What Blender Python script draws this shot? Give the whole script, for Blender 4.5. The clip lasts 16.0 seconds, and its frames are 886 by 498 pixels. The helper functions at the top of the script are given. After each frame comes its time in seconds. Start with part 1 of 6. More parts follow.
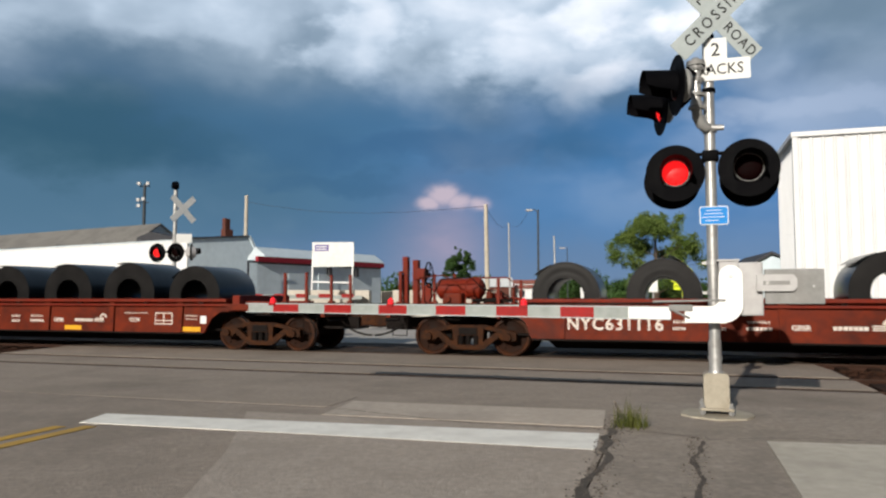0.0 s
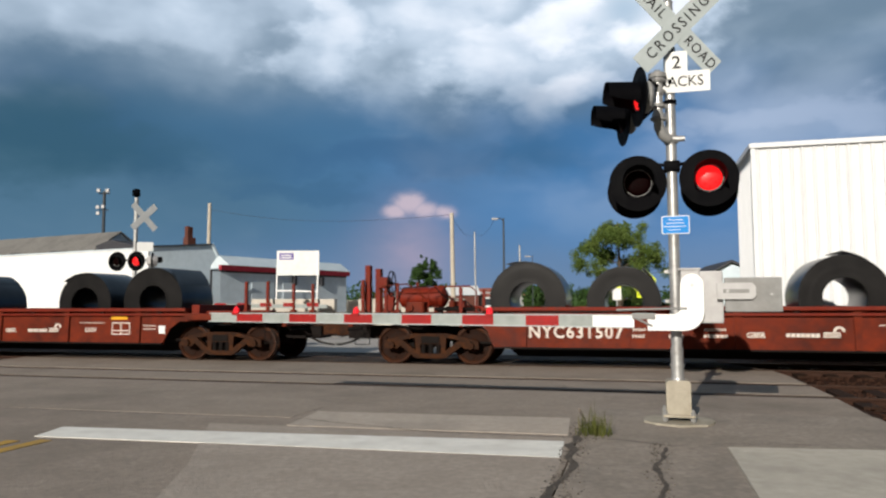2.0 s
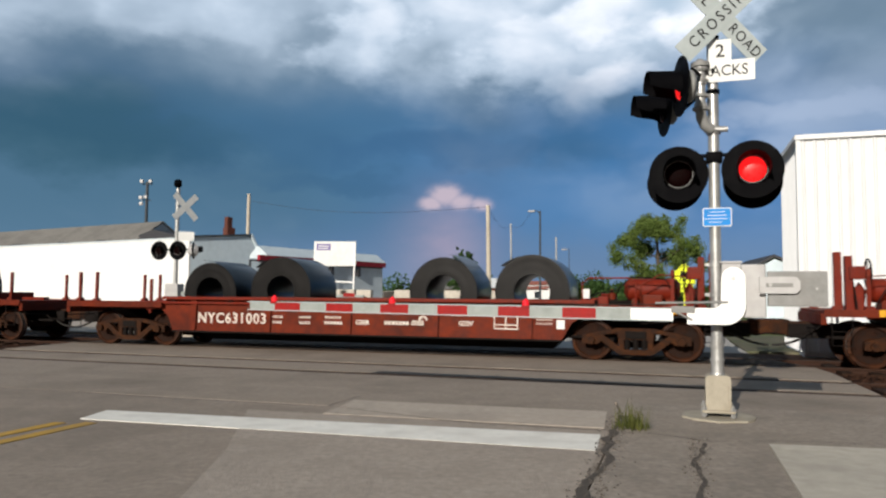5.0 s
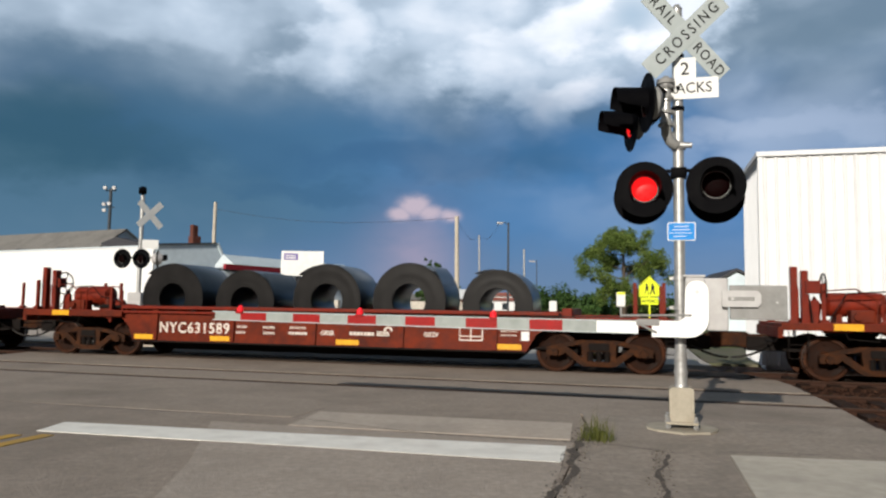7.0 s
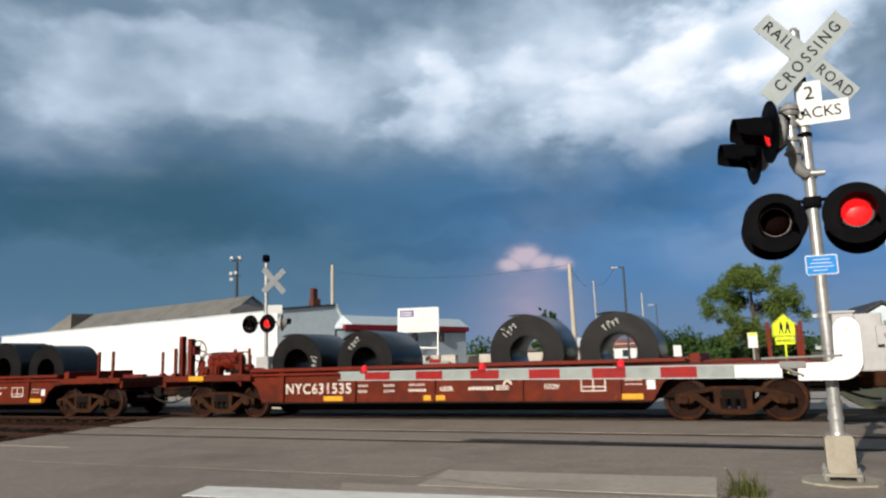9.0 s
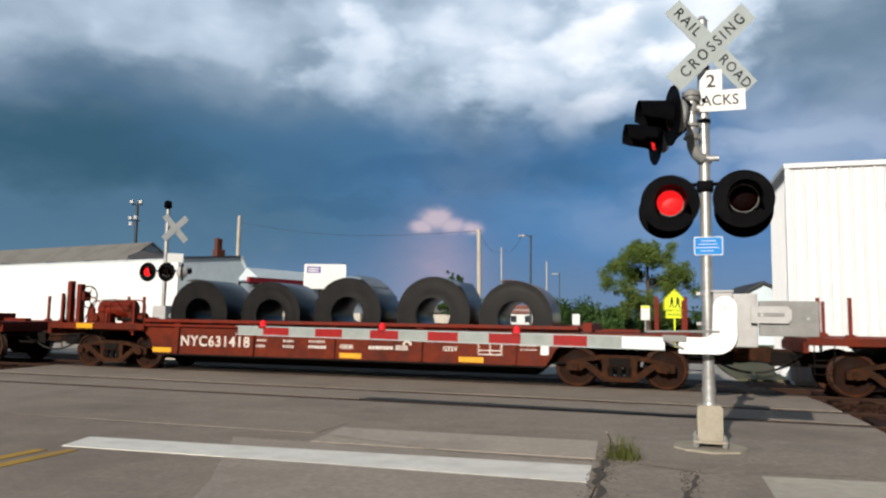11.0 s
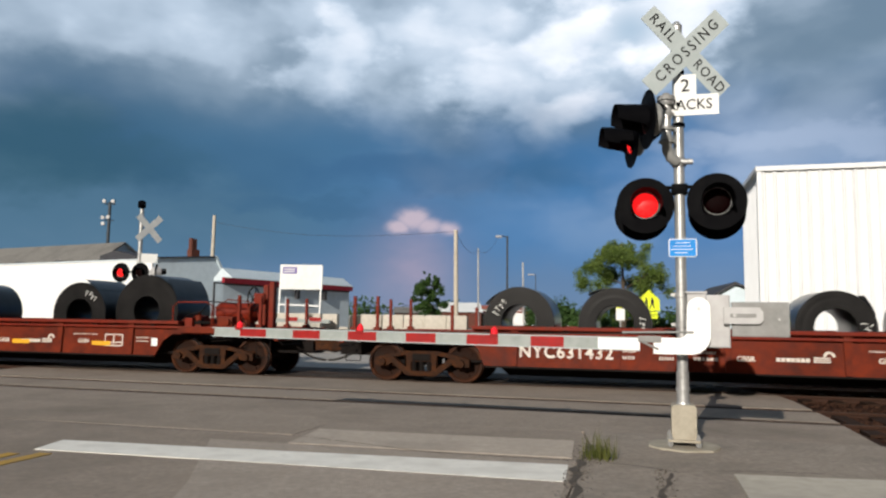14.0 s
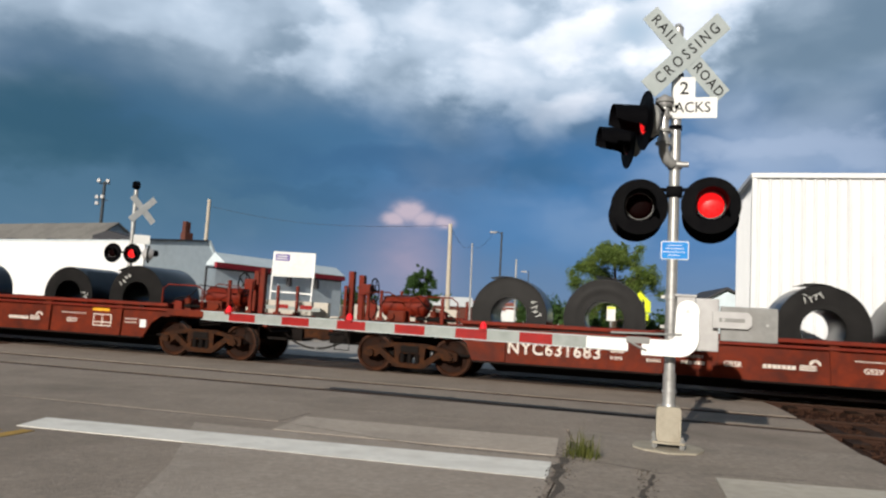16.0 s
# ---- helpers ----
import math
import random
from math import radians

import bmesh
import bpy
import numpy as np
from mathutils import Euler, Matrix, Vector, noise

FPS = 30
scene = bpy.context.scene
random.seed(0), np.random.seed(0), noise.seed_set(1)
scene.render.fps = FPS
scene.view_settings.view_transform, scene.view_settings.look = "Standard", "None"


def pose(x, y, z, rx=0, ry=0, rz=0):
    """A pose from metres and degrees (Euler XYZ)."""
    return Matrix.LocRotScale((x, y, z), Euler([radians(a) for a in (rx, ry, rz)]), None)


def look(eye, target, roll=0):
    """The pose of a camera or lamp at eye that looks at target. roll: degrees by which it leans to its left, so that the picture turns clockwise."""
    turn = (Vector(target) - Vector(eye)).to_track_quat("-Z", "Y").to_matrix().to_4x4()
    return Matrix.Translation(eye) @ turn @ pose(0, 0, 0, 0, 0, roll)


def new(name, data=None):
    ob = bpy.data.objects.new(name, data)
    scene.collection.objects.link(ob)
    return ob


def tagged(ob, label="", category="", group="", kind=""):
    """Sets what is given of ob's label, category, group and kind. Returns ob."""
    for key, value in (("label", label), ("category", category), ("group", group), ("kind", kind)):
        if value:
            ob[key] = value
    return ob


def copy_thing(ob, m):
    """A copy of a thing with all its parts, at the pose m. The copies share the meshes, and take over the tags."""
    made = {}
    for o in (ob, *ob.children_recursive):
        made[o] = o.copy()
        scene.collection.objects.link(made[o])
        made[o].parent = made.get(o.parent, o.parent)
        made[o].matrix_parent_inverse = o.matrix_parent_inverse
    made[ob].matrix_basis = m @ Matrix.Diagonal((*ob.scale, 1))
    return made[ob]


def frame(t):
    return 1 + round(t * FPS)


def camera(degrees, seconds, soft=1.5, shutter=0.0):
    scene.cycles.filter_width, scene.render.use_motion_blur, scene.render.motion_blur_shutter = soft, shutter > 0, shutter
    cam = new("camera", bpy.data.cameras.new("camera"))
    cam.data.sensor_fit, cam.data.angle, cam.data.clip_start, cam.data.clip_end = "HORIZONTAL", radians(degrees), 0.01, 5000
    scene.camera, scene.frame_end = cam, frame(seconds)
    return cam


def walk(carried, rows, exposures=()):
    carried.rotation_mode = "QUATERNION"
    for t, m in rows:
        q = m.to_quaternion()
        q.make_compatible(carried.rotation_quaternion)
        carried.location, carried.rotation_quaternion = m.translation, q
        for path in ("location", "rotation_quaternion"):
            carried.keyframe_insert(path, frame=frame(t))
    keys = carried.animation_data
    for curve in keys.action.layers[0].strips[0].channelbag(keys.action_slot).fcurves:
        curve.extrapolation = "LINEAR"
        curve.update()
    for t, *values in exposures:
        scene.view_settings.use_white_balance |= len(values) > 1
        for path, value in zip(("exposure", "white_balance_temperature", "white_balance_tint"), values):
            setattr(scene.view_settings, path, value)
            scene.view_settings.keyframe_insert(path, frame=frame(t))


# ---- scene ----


# ---------------------------------------------------------------- camera
PATH = [
    (0.0, 0.012, -0.029, 1.288, 0.06, 3.64, -0.08),
    (0.5, 0.023, -0.018, 1.276, -0.47, 3.72, 0.05),
    (1.0, 0.025, -0.006, 1.279, -1.43, 3.16, -0.25),
    (1.5, 0.031, -0.016, 1.283, -2.14, 4.09, 0.26),
    (2.0, 0.013, -0.031, 1.293, -2.65, 4.30, -0.25),
    (2.5, 0.012, -0.012, 1.292, -2.17, 4.11, -0.17),
    (3.0, 0.004, -0.004, 1.299, 0.96, 4.59, -1.48),
    (3.5, 0.013, 0.018, 1.293, 2.09, 4.35, -1.67),
    (4.0, 0.011, 0.001, 1.291, 1.35, 4.20, -0.82),
    (4.2, 0.011, -0.006, 1.284, 1.14, 4.01, -0.42),
    (6.3, -0.001, -0.026, 1.277, -1.19, 3.57, 0.18),
    (6.5, -0.001, -0.040, 1.280, -1.59, 3.76, -0.35),
    (7.0, 0.007, -0.026, 1.283, -2.30, 4.56, 0.82),
    (7.5, 0.007, -0.054, 1.292, -2.95, 4.16, -0.02),
    (8.0, -0.017, -0.053, 1.290, -2.05, 5.18, 0.46),
    (8.5, -0.044, 0.026, 1.274, 1.67, 4.97, -0.87),
    (9.0, -0.065, 0.031, 1.301, 6.52, 8.73, -1.75),
    (9.5, -0.057, 0.027, 1.301, 2.30, 7.04, -1.27),
    (10.0, -0.047, 0.017, 1.307, 0.64, 6.78, 0.23),
    (10.2, -0.031, 0.010, 1.306, -0.15, 6.52, 1.37),
    (12.3, 0.012, 0.058, 1.334, -0.92, 4.86, -0.42),
    (12.5, 0.002, 0.056, 1.332, -0.83, 4.95, -0.50),
    (13.0, -0.009, 0.007, 1.314, -3.03, 4.80, 0.96),
    (13.5, -0.001, -0.010, 1.320, -3.99, 4.32, 0.34),
    (14.0, -0.016, -0.008, 1.322, -2.39, 5.59, 0.82),
    (14.5, 0.006, 0.038, 1.324, -1.96, 5.63, 2.37),
    (15.0, 0.040, 0.042, 1.313, -2.95, 4.16, 1.73),
    (15.5, 0.011, 0.017, 1.318, -3.27, 5.53, 2.47),
    (16.0, 0.005, 0.005, 1.314, -2.87, 5.11, 3.13),
]


def camera_pose(x, y, z, yaw, pitch, roll):
    a, p = radians(yaw), radians(pitch)
    eye = Vector((x, y, z))
    ahead = Vector((-math.sin(a) * math.cos(p), math.cos(a) * math.cos(p), math.sin(p)))
    return look(eye, eye + ahead, roll)


cam = camera(63.18, 16.0, soft=2.3, shutter=0.1)
walk(cam, [(t, camera_pose(*row)) for t, *row in PATH], exposures=[(0.0, 0.24), (16.0, 0.24)])

# ---------------------------------------------------------------- the plan
# The tracks run at TURN; u goes along them, q away from the near rail of the train's track.
TURN = -17.731
UX, UY = math.cos(radians(TURN)), math.sin(radians(TURN))
ORIGIN_Y = 15.493


def place(u, q, z=0.0):
    return Vector((u * UX - q * UY, ORIGIN_Y + u * UY + q * UX, z))


def track_pose(u, q, z=0.0, turn=0.0):
    p = place(u, q, z)
    return pose(p.x, p.y, p.z, 0, 0, TURN + turn)


# ---------------------------------------------------------------- world, sun
def build_world():
    world = bpy.data.worlds.new("world")
    scene.world = world
    world.use_nodes = True
    nt = world.node_tree
    nt.nodes.clear()
    N, L = nt.nodes, nt.links

    def math_node(op, a, b=None, c=None, clamp=False):
        n = N.new("ShaderNodeMath")
        n.operation, n.use_clamp = op, clamp
        for i, v in enumerate((a, b, c)):
            if v is None:
                continue
            if isinstance(v, (int, float)):
                n.inputs[i].default_value = v
            else:
                L.new(v, n.inputs[i])
        return n.outputs[0]

    def mix(f, a, b):
        n = N.new("ShaderNodeMix")
        n.data_type = "RGBA"
        for i, v in ((0, f), (6, a), (7, b)):
            if isinstance(v, (int, float)):
                n.inputs[i].default_value = v
            elif isinstance(v, tuple):
                n.inputs[i].default_value = (*v, 1)
            else:
                L.new(v, n.inputs[i])
        return n.outputs[2]

    def ramp(v, lo, hi):
        n = N.new("ShaderNodeMapRange")
        n.interpolation_type = "SMOOTHSTEP"
        L.new(v, n.inputs[0])
        n.inputs[1].default_value, n.inputs[2].default_value = lo, hi
        return n.outputs[0]

    def noise_tex(vec, scale, detail, rough, dist=0.0):
        n = N.new("ShaderNodeTexNoise")
        L.new(vec, n.inputs["Vector"])
        n.inputs["Scale"].default_value, n.inputs["Detail"].default_value = scale, detail
        n.inputs["Roughness"].default_value, n.inputs["Distortion"].default_value = rough, dist
        return n.outputs["Fac"]

    coord = N.new("ShaderNodeTexCoord").outputs["Generated"]
    sep = N.new("ShaderNodeSeparateXYZ")
    L.new(coord, sep.inputs[0])
    x, y, z = sep.outputs
    flat = math_node("SQRT", math_node("ADD", math_node("MULTIPLY", x, x), math_node("MULTIPLY", y, y)))
    elev = math_node("ARCTAN2", z, flat)                 # radians above the horizon
    azim = math_node("ARCTAN2", x, y)                    # radians to the right of +y
    comb = N.new("ShaderNodeCombineXYZ")                 # cloud space: wide, flattened towards the horizon
    L.new(math_node("MULTIPLY", azim, 1.0), comb.inputs[0])
    L.new(math_node("MULTIPLY", elev, 1.7), comb.inputs[1])
    space = comb.outputs[0]

    sky = N.new("ShaderNodeTexSky")
    sky.sky_type, sky.sun_disc = "NISHITA", False
    sky.sun_elevation, sky.sun_rotation = radians(20), radians(206)
    sky.air_density, sky.dust_density, sky.ozone_density = 1.0, 1.4, 2.0
    clear = N.new("ShaderNodeMix")
    clear.data_type, clear.blend_type = "RGBA", "MULTIPLY"
    clear.inputs[0].default_value = 1.0
    L.new(sky.outputs[0], clear.inputs[6])
    clear.inputs[7].default_value = (0.013, 0.013, 0.013, 1)

    # a storm deck: slate blue low down, paler and broken above
    big = noise_tex(space, 2.6, 4.0, 0.5, 0.1)
    fine = noise_tex(space, 7.0, 7.0, 0.52, 0.1)
    puff = noise_tex(space, 4.0, 5.0, 0.43, 0.15)
    warp = N.new("ShaderNodeVectorMath")                 # rounded heads of cloud, bent by the noise
    warp.operation = "MULTIPLY_ADD"
    spot = N.new("ShaderNodeTexNoise")
    L.new(space, spot.inputs["Vector"])
    spot.inputs["Scale"].default_value, spot.inputs["Detail"].default_value = 7.0, 4.0
    L.new(spot.outputs["Color"], warp.inputs[0])
    warp.inputs[1].default_value = (0.16, 0.16, 0.0)
    L.new(space, warp.inputs[2])
    cell = N.new("ShaderNodeTexVoronoi")
    cell.feature = "SMOOTH_F1"
    L.new(warp.outputs[0], cell.inputs["Vector"])
    cell.inputs["Scale"].default_value, cell.inputs["Detail"].default_value = 8.0, 2.0
    cell.inputs["Smoothness"].default_value = 0.6
    billow = math_node("MULTIPLY_ADD", cell.outputs["Distance"], -0.24, 0.185)
    puff = math_node("ADD", puff, billow)
    soft = noise_tex(space, 1.7, 3.0, 0.5, 0.0)

    def lobe(az, el, wa, we):
        """1 in the middle of a soft oval of sky, 0 outside."""
        d = math_node("ADD", math_node("POWER", math_node("ABSOLUTE", math_node("DIVIDE", math_node("SUBTRACT", azim, az), wa)), 2.0),
                      math_node("POWER", math_node("ABSOLUTE", math_node("DIVIDE", math_node("SUBTRACT", elev, el), we)), 2.0))
        return math_node("POWER", 2.718, math_node("MULTIPLY", d, -1.0))

    bend = N.new("ShaderNodeTexNoise")                   # bends the clouds' outlines
    L.new(space, bend.inputs["Vector"])
    bend.inputs["Scale"].default_value, bend.inputs["Detail"].default_value, bend.inputs["Roughness"].default_value = 7.0, 7.0, 0.55
    bent = N.new("ShaderNodeSeparateColor")
    L.new(bend.outputs["Color"], bent.inputs[0])
    bent_az = math_node("ADD", azim, math_node("MULTIPLY_ADD", bent.outputs[0], 0.26, -0.13))
    bent_el = math_node("ADD", elev, math_node("MULTIPLY_ADD", bent.outputs[1], 0.16, -0.08))

    def cloud(az, el, wa, we):
        """A heap of cloud with a ragged outline, 1 inside."""
        d = math_node("ADD", math_node("POWER", math_node("ABSOLUTE", math_node("DIVIDE", math_node("SUBTRACT", bent_az, az), wa)), 2.0),
                      math_node("POWER", math_node("ABSOLUTE", math_node("DIVIDE", math_node("SUBTRACT", bent_el, el), we)), 2.0))
        return ramp(d, 1.9, 0.0)

    # heaps of cloud: bearing, height, half width, half height, how much they brighten
    CLOUDS = ((-0.12, 0.350, 0.06, 0.050, 0.14), (-0.17, 0.345, 0.16, 0.085, 0.04), (0.04, 0.345, 0.14, 0.065, 0.13), (0.17, 0.320, 0.14, 0.06, 0.19),
              (0.22, 0.285, 0.08, 0.03, 0.12), (0.32, 0.395, 0.14, 0.05, 0.26), (-0.46, 0.375, 0.20, 0.06, 0.12), (0.16, 0.43, 0.40, 0.06, 0.12))
    height = math_node("ADD", elev, math_node("MULTIPLY_ADD", big, 0.10, -0.05))
    height = math_node("ADD", height, math_node("MULTIPLY_ADD", fine, 0.05, -0.025))
    left_right = ramp(math_node("ADD", azim, math_node("MULTIPLY_ADD", big, 0.4, -0.2)), -0.50, 0.50)
    low = mix(left_right, (0.048, 0.118, 0.195), (0.055, 0.165, 0.36))
    haze = mix(ramp(elev, 0.0, 0.15), (0.115, 0.185, 0.30), low)
    dark = mix(ramp(soft, 0.40, 0.62), haze, (0.030, 0.085, 0.158))
    dark = mix(math_node("MULTIPLY", ramp(elev, 0.05, 0.16), 0.9), haze, dark)
    dark = mix(math_node("MULTIPLY", ramp(puff, 0.52, 0.70), 0.28), dark, (0.17, 0.24, 0.33))
    for az, el, wa, we, amount, tint in ((-0.50, 0.120, 0.34, 0.07, 0.75, (0.072, 0.150, 0.225)), (-0.54, 0.205, 0.22, 0.05, 0.65, (0.030, 0.085, 0.125)), (0.00, 0.200, 0.14, 0.030, 0.6, (0.034, 0.098, 0.20)),
                                         (-0.16, 0.150, 0.09, 0.018, 0.5, (0.036, 0.100, 0.19)), (0.48, 0.232, 0.15, 0.022, 0.6, (0.30, 0.37, 0.50)), (0.20, 0.13, 0.14, 0.06, 0.5, (0.060, 0.175, 0.36))):
        dark = mix(math_node("MULTIPLY", cloud(az, el, wa, we), amount), dark, tint)
    veil_right = math_node("MULTIPLY", lobe(0.40, 0.22, 0.24, 0.11), ramp(puff, 0.26, 0.62))
    dark = mix(math_node("MULTIPLY", veil_right, 0.8), dark, (0.31, 0.39, 0.53))
    cover = math_node("MULTIPLY_ADD", puff, 0.50, 0.155)
    for az, el, wa, we, amount in CLOUDS:
        cover = math_node("ADD", cover, math_node("MULTIPLY", cloud(az, el, wa, we), amount))
    mid = mix(ramp(cover, 0.34, 0.62), (0.125, 0.19, 0.265), (0.43, 0.52, 0.63))
    bright = ramp(cover, 0.53, 0.80)
    mid = mix(math_node("MULTIPLY", bright, 0.8), mid, (0.95, 0.95, 0.99))
    deck = mix(ramp(height, 0.225, 0.335), dark, mid)
    gap = math_node("MULTIPLY", lobe(0.30, 0.385, 0.05, 0.04), ramp(fine, 0.40, 0.55))
    deck = mix(math_node("MULTIPLY", gap, 0.7), deck, (0.16, 0.30, 0.44))

    # one far cumulus head with its veil of rain
    lump = math_node("MULTIPLY_ADD", noise_tex(space, 16.0, 7.0, 0.62, 0.0), 2.0, -1.0)
    heads = lobe(0.000, 0.139, 0.026, 0.018)
    for args in ((0.022, 0.130, 0.022, 0.013), (0.048, 0.126, 0.018, 0.012), (-0.022, 0.126, 0.020, 0.012)):
        heads = math_node("MAXIMUM", heads, lobe(*args))
    heads = math_node("ADD", heads, math_node("MULTIPLY", lump, heads))
    veil = math_node("MULTIPLY", lobe(0.0, 0.065, 0.060, 0.065), math_node("MULTIPLY_ADD", fine, 1.6, -0.1))
    deck = mix(math_node("MULTIPLY", veil, 0.8), deck, (0.34, 0.28, 0.37))
    flat_base = ramp(math_node("ADD", elev, math_node("MULTIPLY", lump, 0.012)), 0.104, 0.124)
    deck = mix(math_node("MULTIPLY", math_node("MULTIPLY", ramp(heads, 0.15, 0.95), flat_base), 0.75), deck, (0.52, 0.42, 0.47))

    # the sky behind the camera is half open, where the sun stands
    open_sky = ramp(math_node("ADD", math_node("MULTIPLY", y, -1.0), math_node("MULTIPLY_ADD", big, 0.6, -0.3)), -0.1, 0.5)
    final = mix(open_sky, deck, clear.outputs[2])
    bg = N.new("ShaderNodeBackground")
    L.new(final, bg.inputs[0])
    bg.inputs[1].default_value = 1.12
    out = N.new("ShaderNodeOutputWorld")
    L.new(bg.outputs[0], out.inputs[0])


build_world()

sun_data = bpy.data.lights.new("sun", "SUN")
sun_data.energy, sun_data.angle, sun_data.color = 4.9, radians(0.6), (1.0, 0.93, 0.83)
sun = new("sun", sun_data)
sun.matrix_world = look((-30, -60, 25), (-30 + 0.4415, -60 + 0.8973, 25 - 0.364))


# ---------------------------------------------------------------- materials
def material(name, low, high, rough=0.6, metal=0.0, scale=6.0, bump=0.15, stain=None, stain_amount=0.0, stain_scale=1.2,
             rough_var=0.15, spec=0.15, emit=None, emit_strength=0.0, island=False):
    m = bpy.data.materials.new(name)
    m.use_nodes = True
    nt = m.node_tree
    N, L = nt.nodes, nt.links
    bsdf = N["Principled BSDF"]
    coord = N.new("ShaderNodeTexCoord").outputs["Object"]

    def tex(sc, detail, rough_):
        n = N.new("ShaderNodeTexNoise")
        L.new(coord, n.inputs["Vector"])
        n.inputs["Scale"].default_value, n.inputs["Detail"].default_value, n.inputs["Roughness"].default_value = sc, detail, rough_
        return n.outputs["Fac"]

    def span(v, lo, hi, a=0.0, b=1.0):
        n = N.new("ShaderNodeMapRange")
        L.new(v, n.inputs[0])
        for i, w in enumerate((lo, hi, a, b)):
            n.inputs[i + 1].default_value = w
        return n.outputs[0]

    def mix(f, a, b):
        n = N.new("ShaderNodeMix")
        n.data_type = "RGBA"
        for i, v in ((0, f), (6, a), (7, b)):
            if isinstance(v, tuple):
                n.inputs[i].default_value = (*v, 1)
            elif isinstance(v, (int, float)):
                n.inputs[i].default_value = v
            else:
                L.new(v, n.inputs[i])
        return n.outputs[2]

    grain, broad = tex(scale, 6.0, 0.62), tex(scale * 0.17, 4.0, 0.55)
    colour = mix(span(grain, 0.3, 0.7), low, high)
    colour = mix(span(broad, 0.35, 0.7, 0.0, 0.45), colour, low)
    if stain:
        colour = mix(span(tex(stain_scale, 8.0, 0.66), 0.48, 0.68, 0.0, stain_amount), colour, stain)
    if island:
        random_ = N.new("ShaderNodeObjectInfo").outputs["Random"]
        colour = mix(span(random_, 0.0, 1.0, 0.0, 0.45), colour, low)
    L.new(colour, bsdf.inputs["Base Color"])
    L.new(span(grain, 0.25, 0.75, max(0.04, rough - rough_var), min(1.0, rough + rough_var)), bsdf.inputs["Roughness"])
    bsdf.inputs["Metallic"].default_value = metal
    bsdf.inputs["Specular IOR Level"].default_value = spec
    if bump:
        b = N.new("ShaderNodeBump")
        b.inputs["Strength"].default_value, b.inputs["Distance"].default_value = bump, 0.02
        L.new(tex(scale * 2.5, 5.0, 0.6), b.inputs["Height"])
        L.new(b.outputs[0], bsdf.inputs["Normal"])
    if emit:
        bsdf.inputs["Emission Color"].default_value = (*emit, 1)
        bsdf.inputs["Emission Strength"].default_value = emit_strength
    return m


ASPHALT = material("asphalt", (0.205, 0.170, 0.139), (0.325, 0.272, 0.225), 0.88, 0, 15, 0.5, (0.135, 0.110, 0.089), 0.65, 0.35)
ASPHALT_PATCH = material("asphalt_patch", (0.33, 0.282, 0.235), (0.45, 0.39, 0.33), 0.88, 0, 11, 0.3, (0.09, 0.08, 0.07), 0.4, 0.5)
ASPHALT_OLD = material("weathered_asphalt", (0.20, 0.168, 0.138), (0.35, 0.298, 0.25), 0.9, 0, 18, 0.5, (0.11, 0.095, 0.08), 0.5, 0.8)
ASPHALT_WORN = material("worn_asphalt", (0.262, 0.222, 0.186), (0.40, 0.342, 0.288), 0.88, 0, 15, 0.45, (0.19, 0.16, 0.132), 0.6, 0.45)
PALE_ROAD = material("pale_road", (0.30, 0.275, 0.25), (0.40, 0.37, 0.335), 0.85, 0, 6, 0.2, (0.22, 0.2, 0.17), 0.4, 0.5)
# dark rail filler; also the painted shade on the ground under the train
RAIL_SEAL_SHADE = material("dark_rail_seal_and_shade", (0.018, 0.012, 0.009), (0.055, 0.040, 0.030), 0.9, 0, 9, 0.5, (0.12, 0.098, 0.08), 0.55, 2.5)
CONCRETE = material("concrete", (0.37, 0.335, 0.28), (0.49, 0.45, 0.38), 0.85, 0, 8, 0.2, (0.2, 0.18, 0.15), 0.4, 0.9)
CONCRETE_BASE = material("cast_base", (0.27, 0.245, 0.195), (0.37, 0.335, 0.27), 0.75, 0, 12, 0.2, (0.22, 0.18, 0.13), 0.45, 4.0)
EARTH = material("earth", (0.085, 0.075, 0.05), (0.15, 0.13, 0.09), 0.95, 0, 3, 0.4, (0.06, 0.085, 0.03), 0.8, 0.25)
GRASS_GROUND = material("grass_ground", (0.05, 0.08, 0.022), (0.10, 0.13, 0.04), 0.95, 0, 5, 0.5, (0.13, 0.12, 0.05), 0.5, 0.4)
BALLAST = material("ballast", (0.016, 0.0055, 0.0024), (0.040, 0.015, 0.007), 0.95, 0, 22, 0.9, (0.05, 0.024, 0.013), 0.6, 1.5)
STONE = material("ballast_stone", (0.018, 0.0068, 0.0034), (0.058, 0.027, 0.016), 0.9, 0, 12, 0.4)
TIE = material("tie_wood", (0.013, 0.006, 0.0035), (0.032, 0.016, 0.009), 0.9, 0, 16, 0.5)
RAIL = material("rail_steel", (0.022, 0.009, 0.005), (0.045, 0.020, 0.012), 0.7, 0.1, 20, 0.2)
RAIL_TOP = material("rail_head", (0.030, 0.017, 0.011), (0.06, 0.038, 0.027), 0.7, 0.0, 25, 0.05)
LINE_WHITE = material("white_road_paint", (0.62, 0.60, 0.55), (0.80, 0.775, 0.715), 0.7, 0, 12, 0.2, (0.36, 0.33, 0.29), 0.4, 3.0)
LINE_YELLOW = material("yellow_road_paint", (0.36, 0.21, 0.04), (0.50, 0.31, 0.06), 0.75, 0, 12, 0.2, (0.2, 0.15, 0.08), 0.6, 3.0)
CRACK = material("crack_fill", (0.055, 0.047, 0.040), (0.115, 0.098, 0.083), 0.95, 0, 20, 0.3)

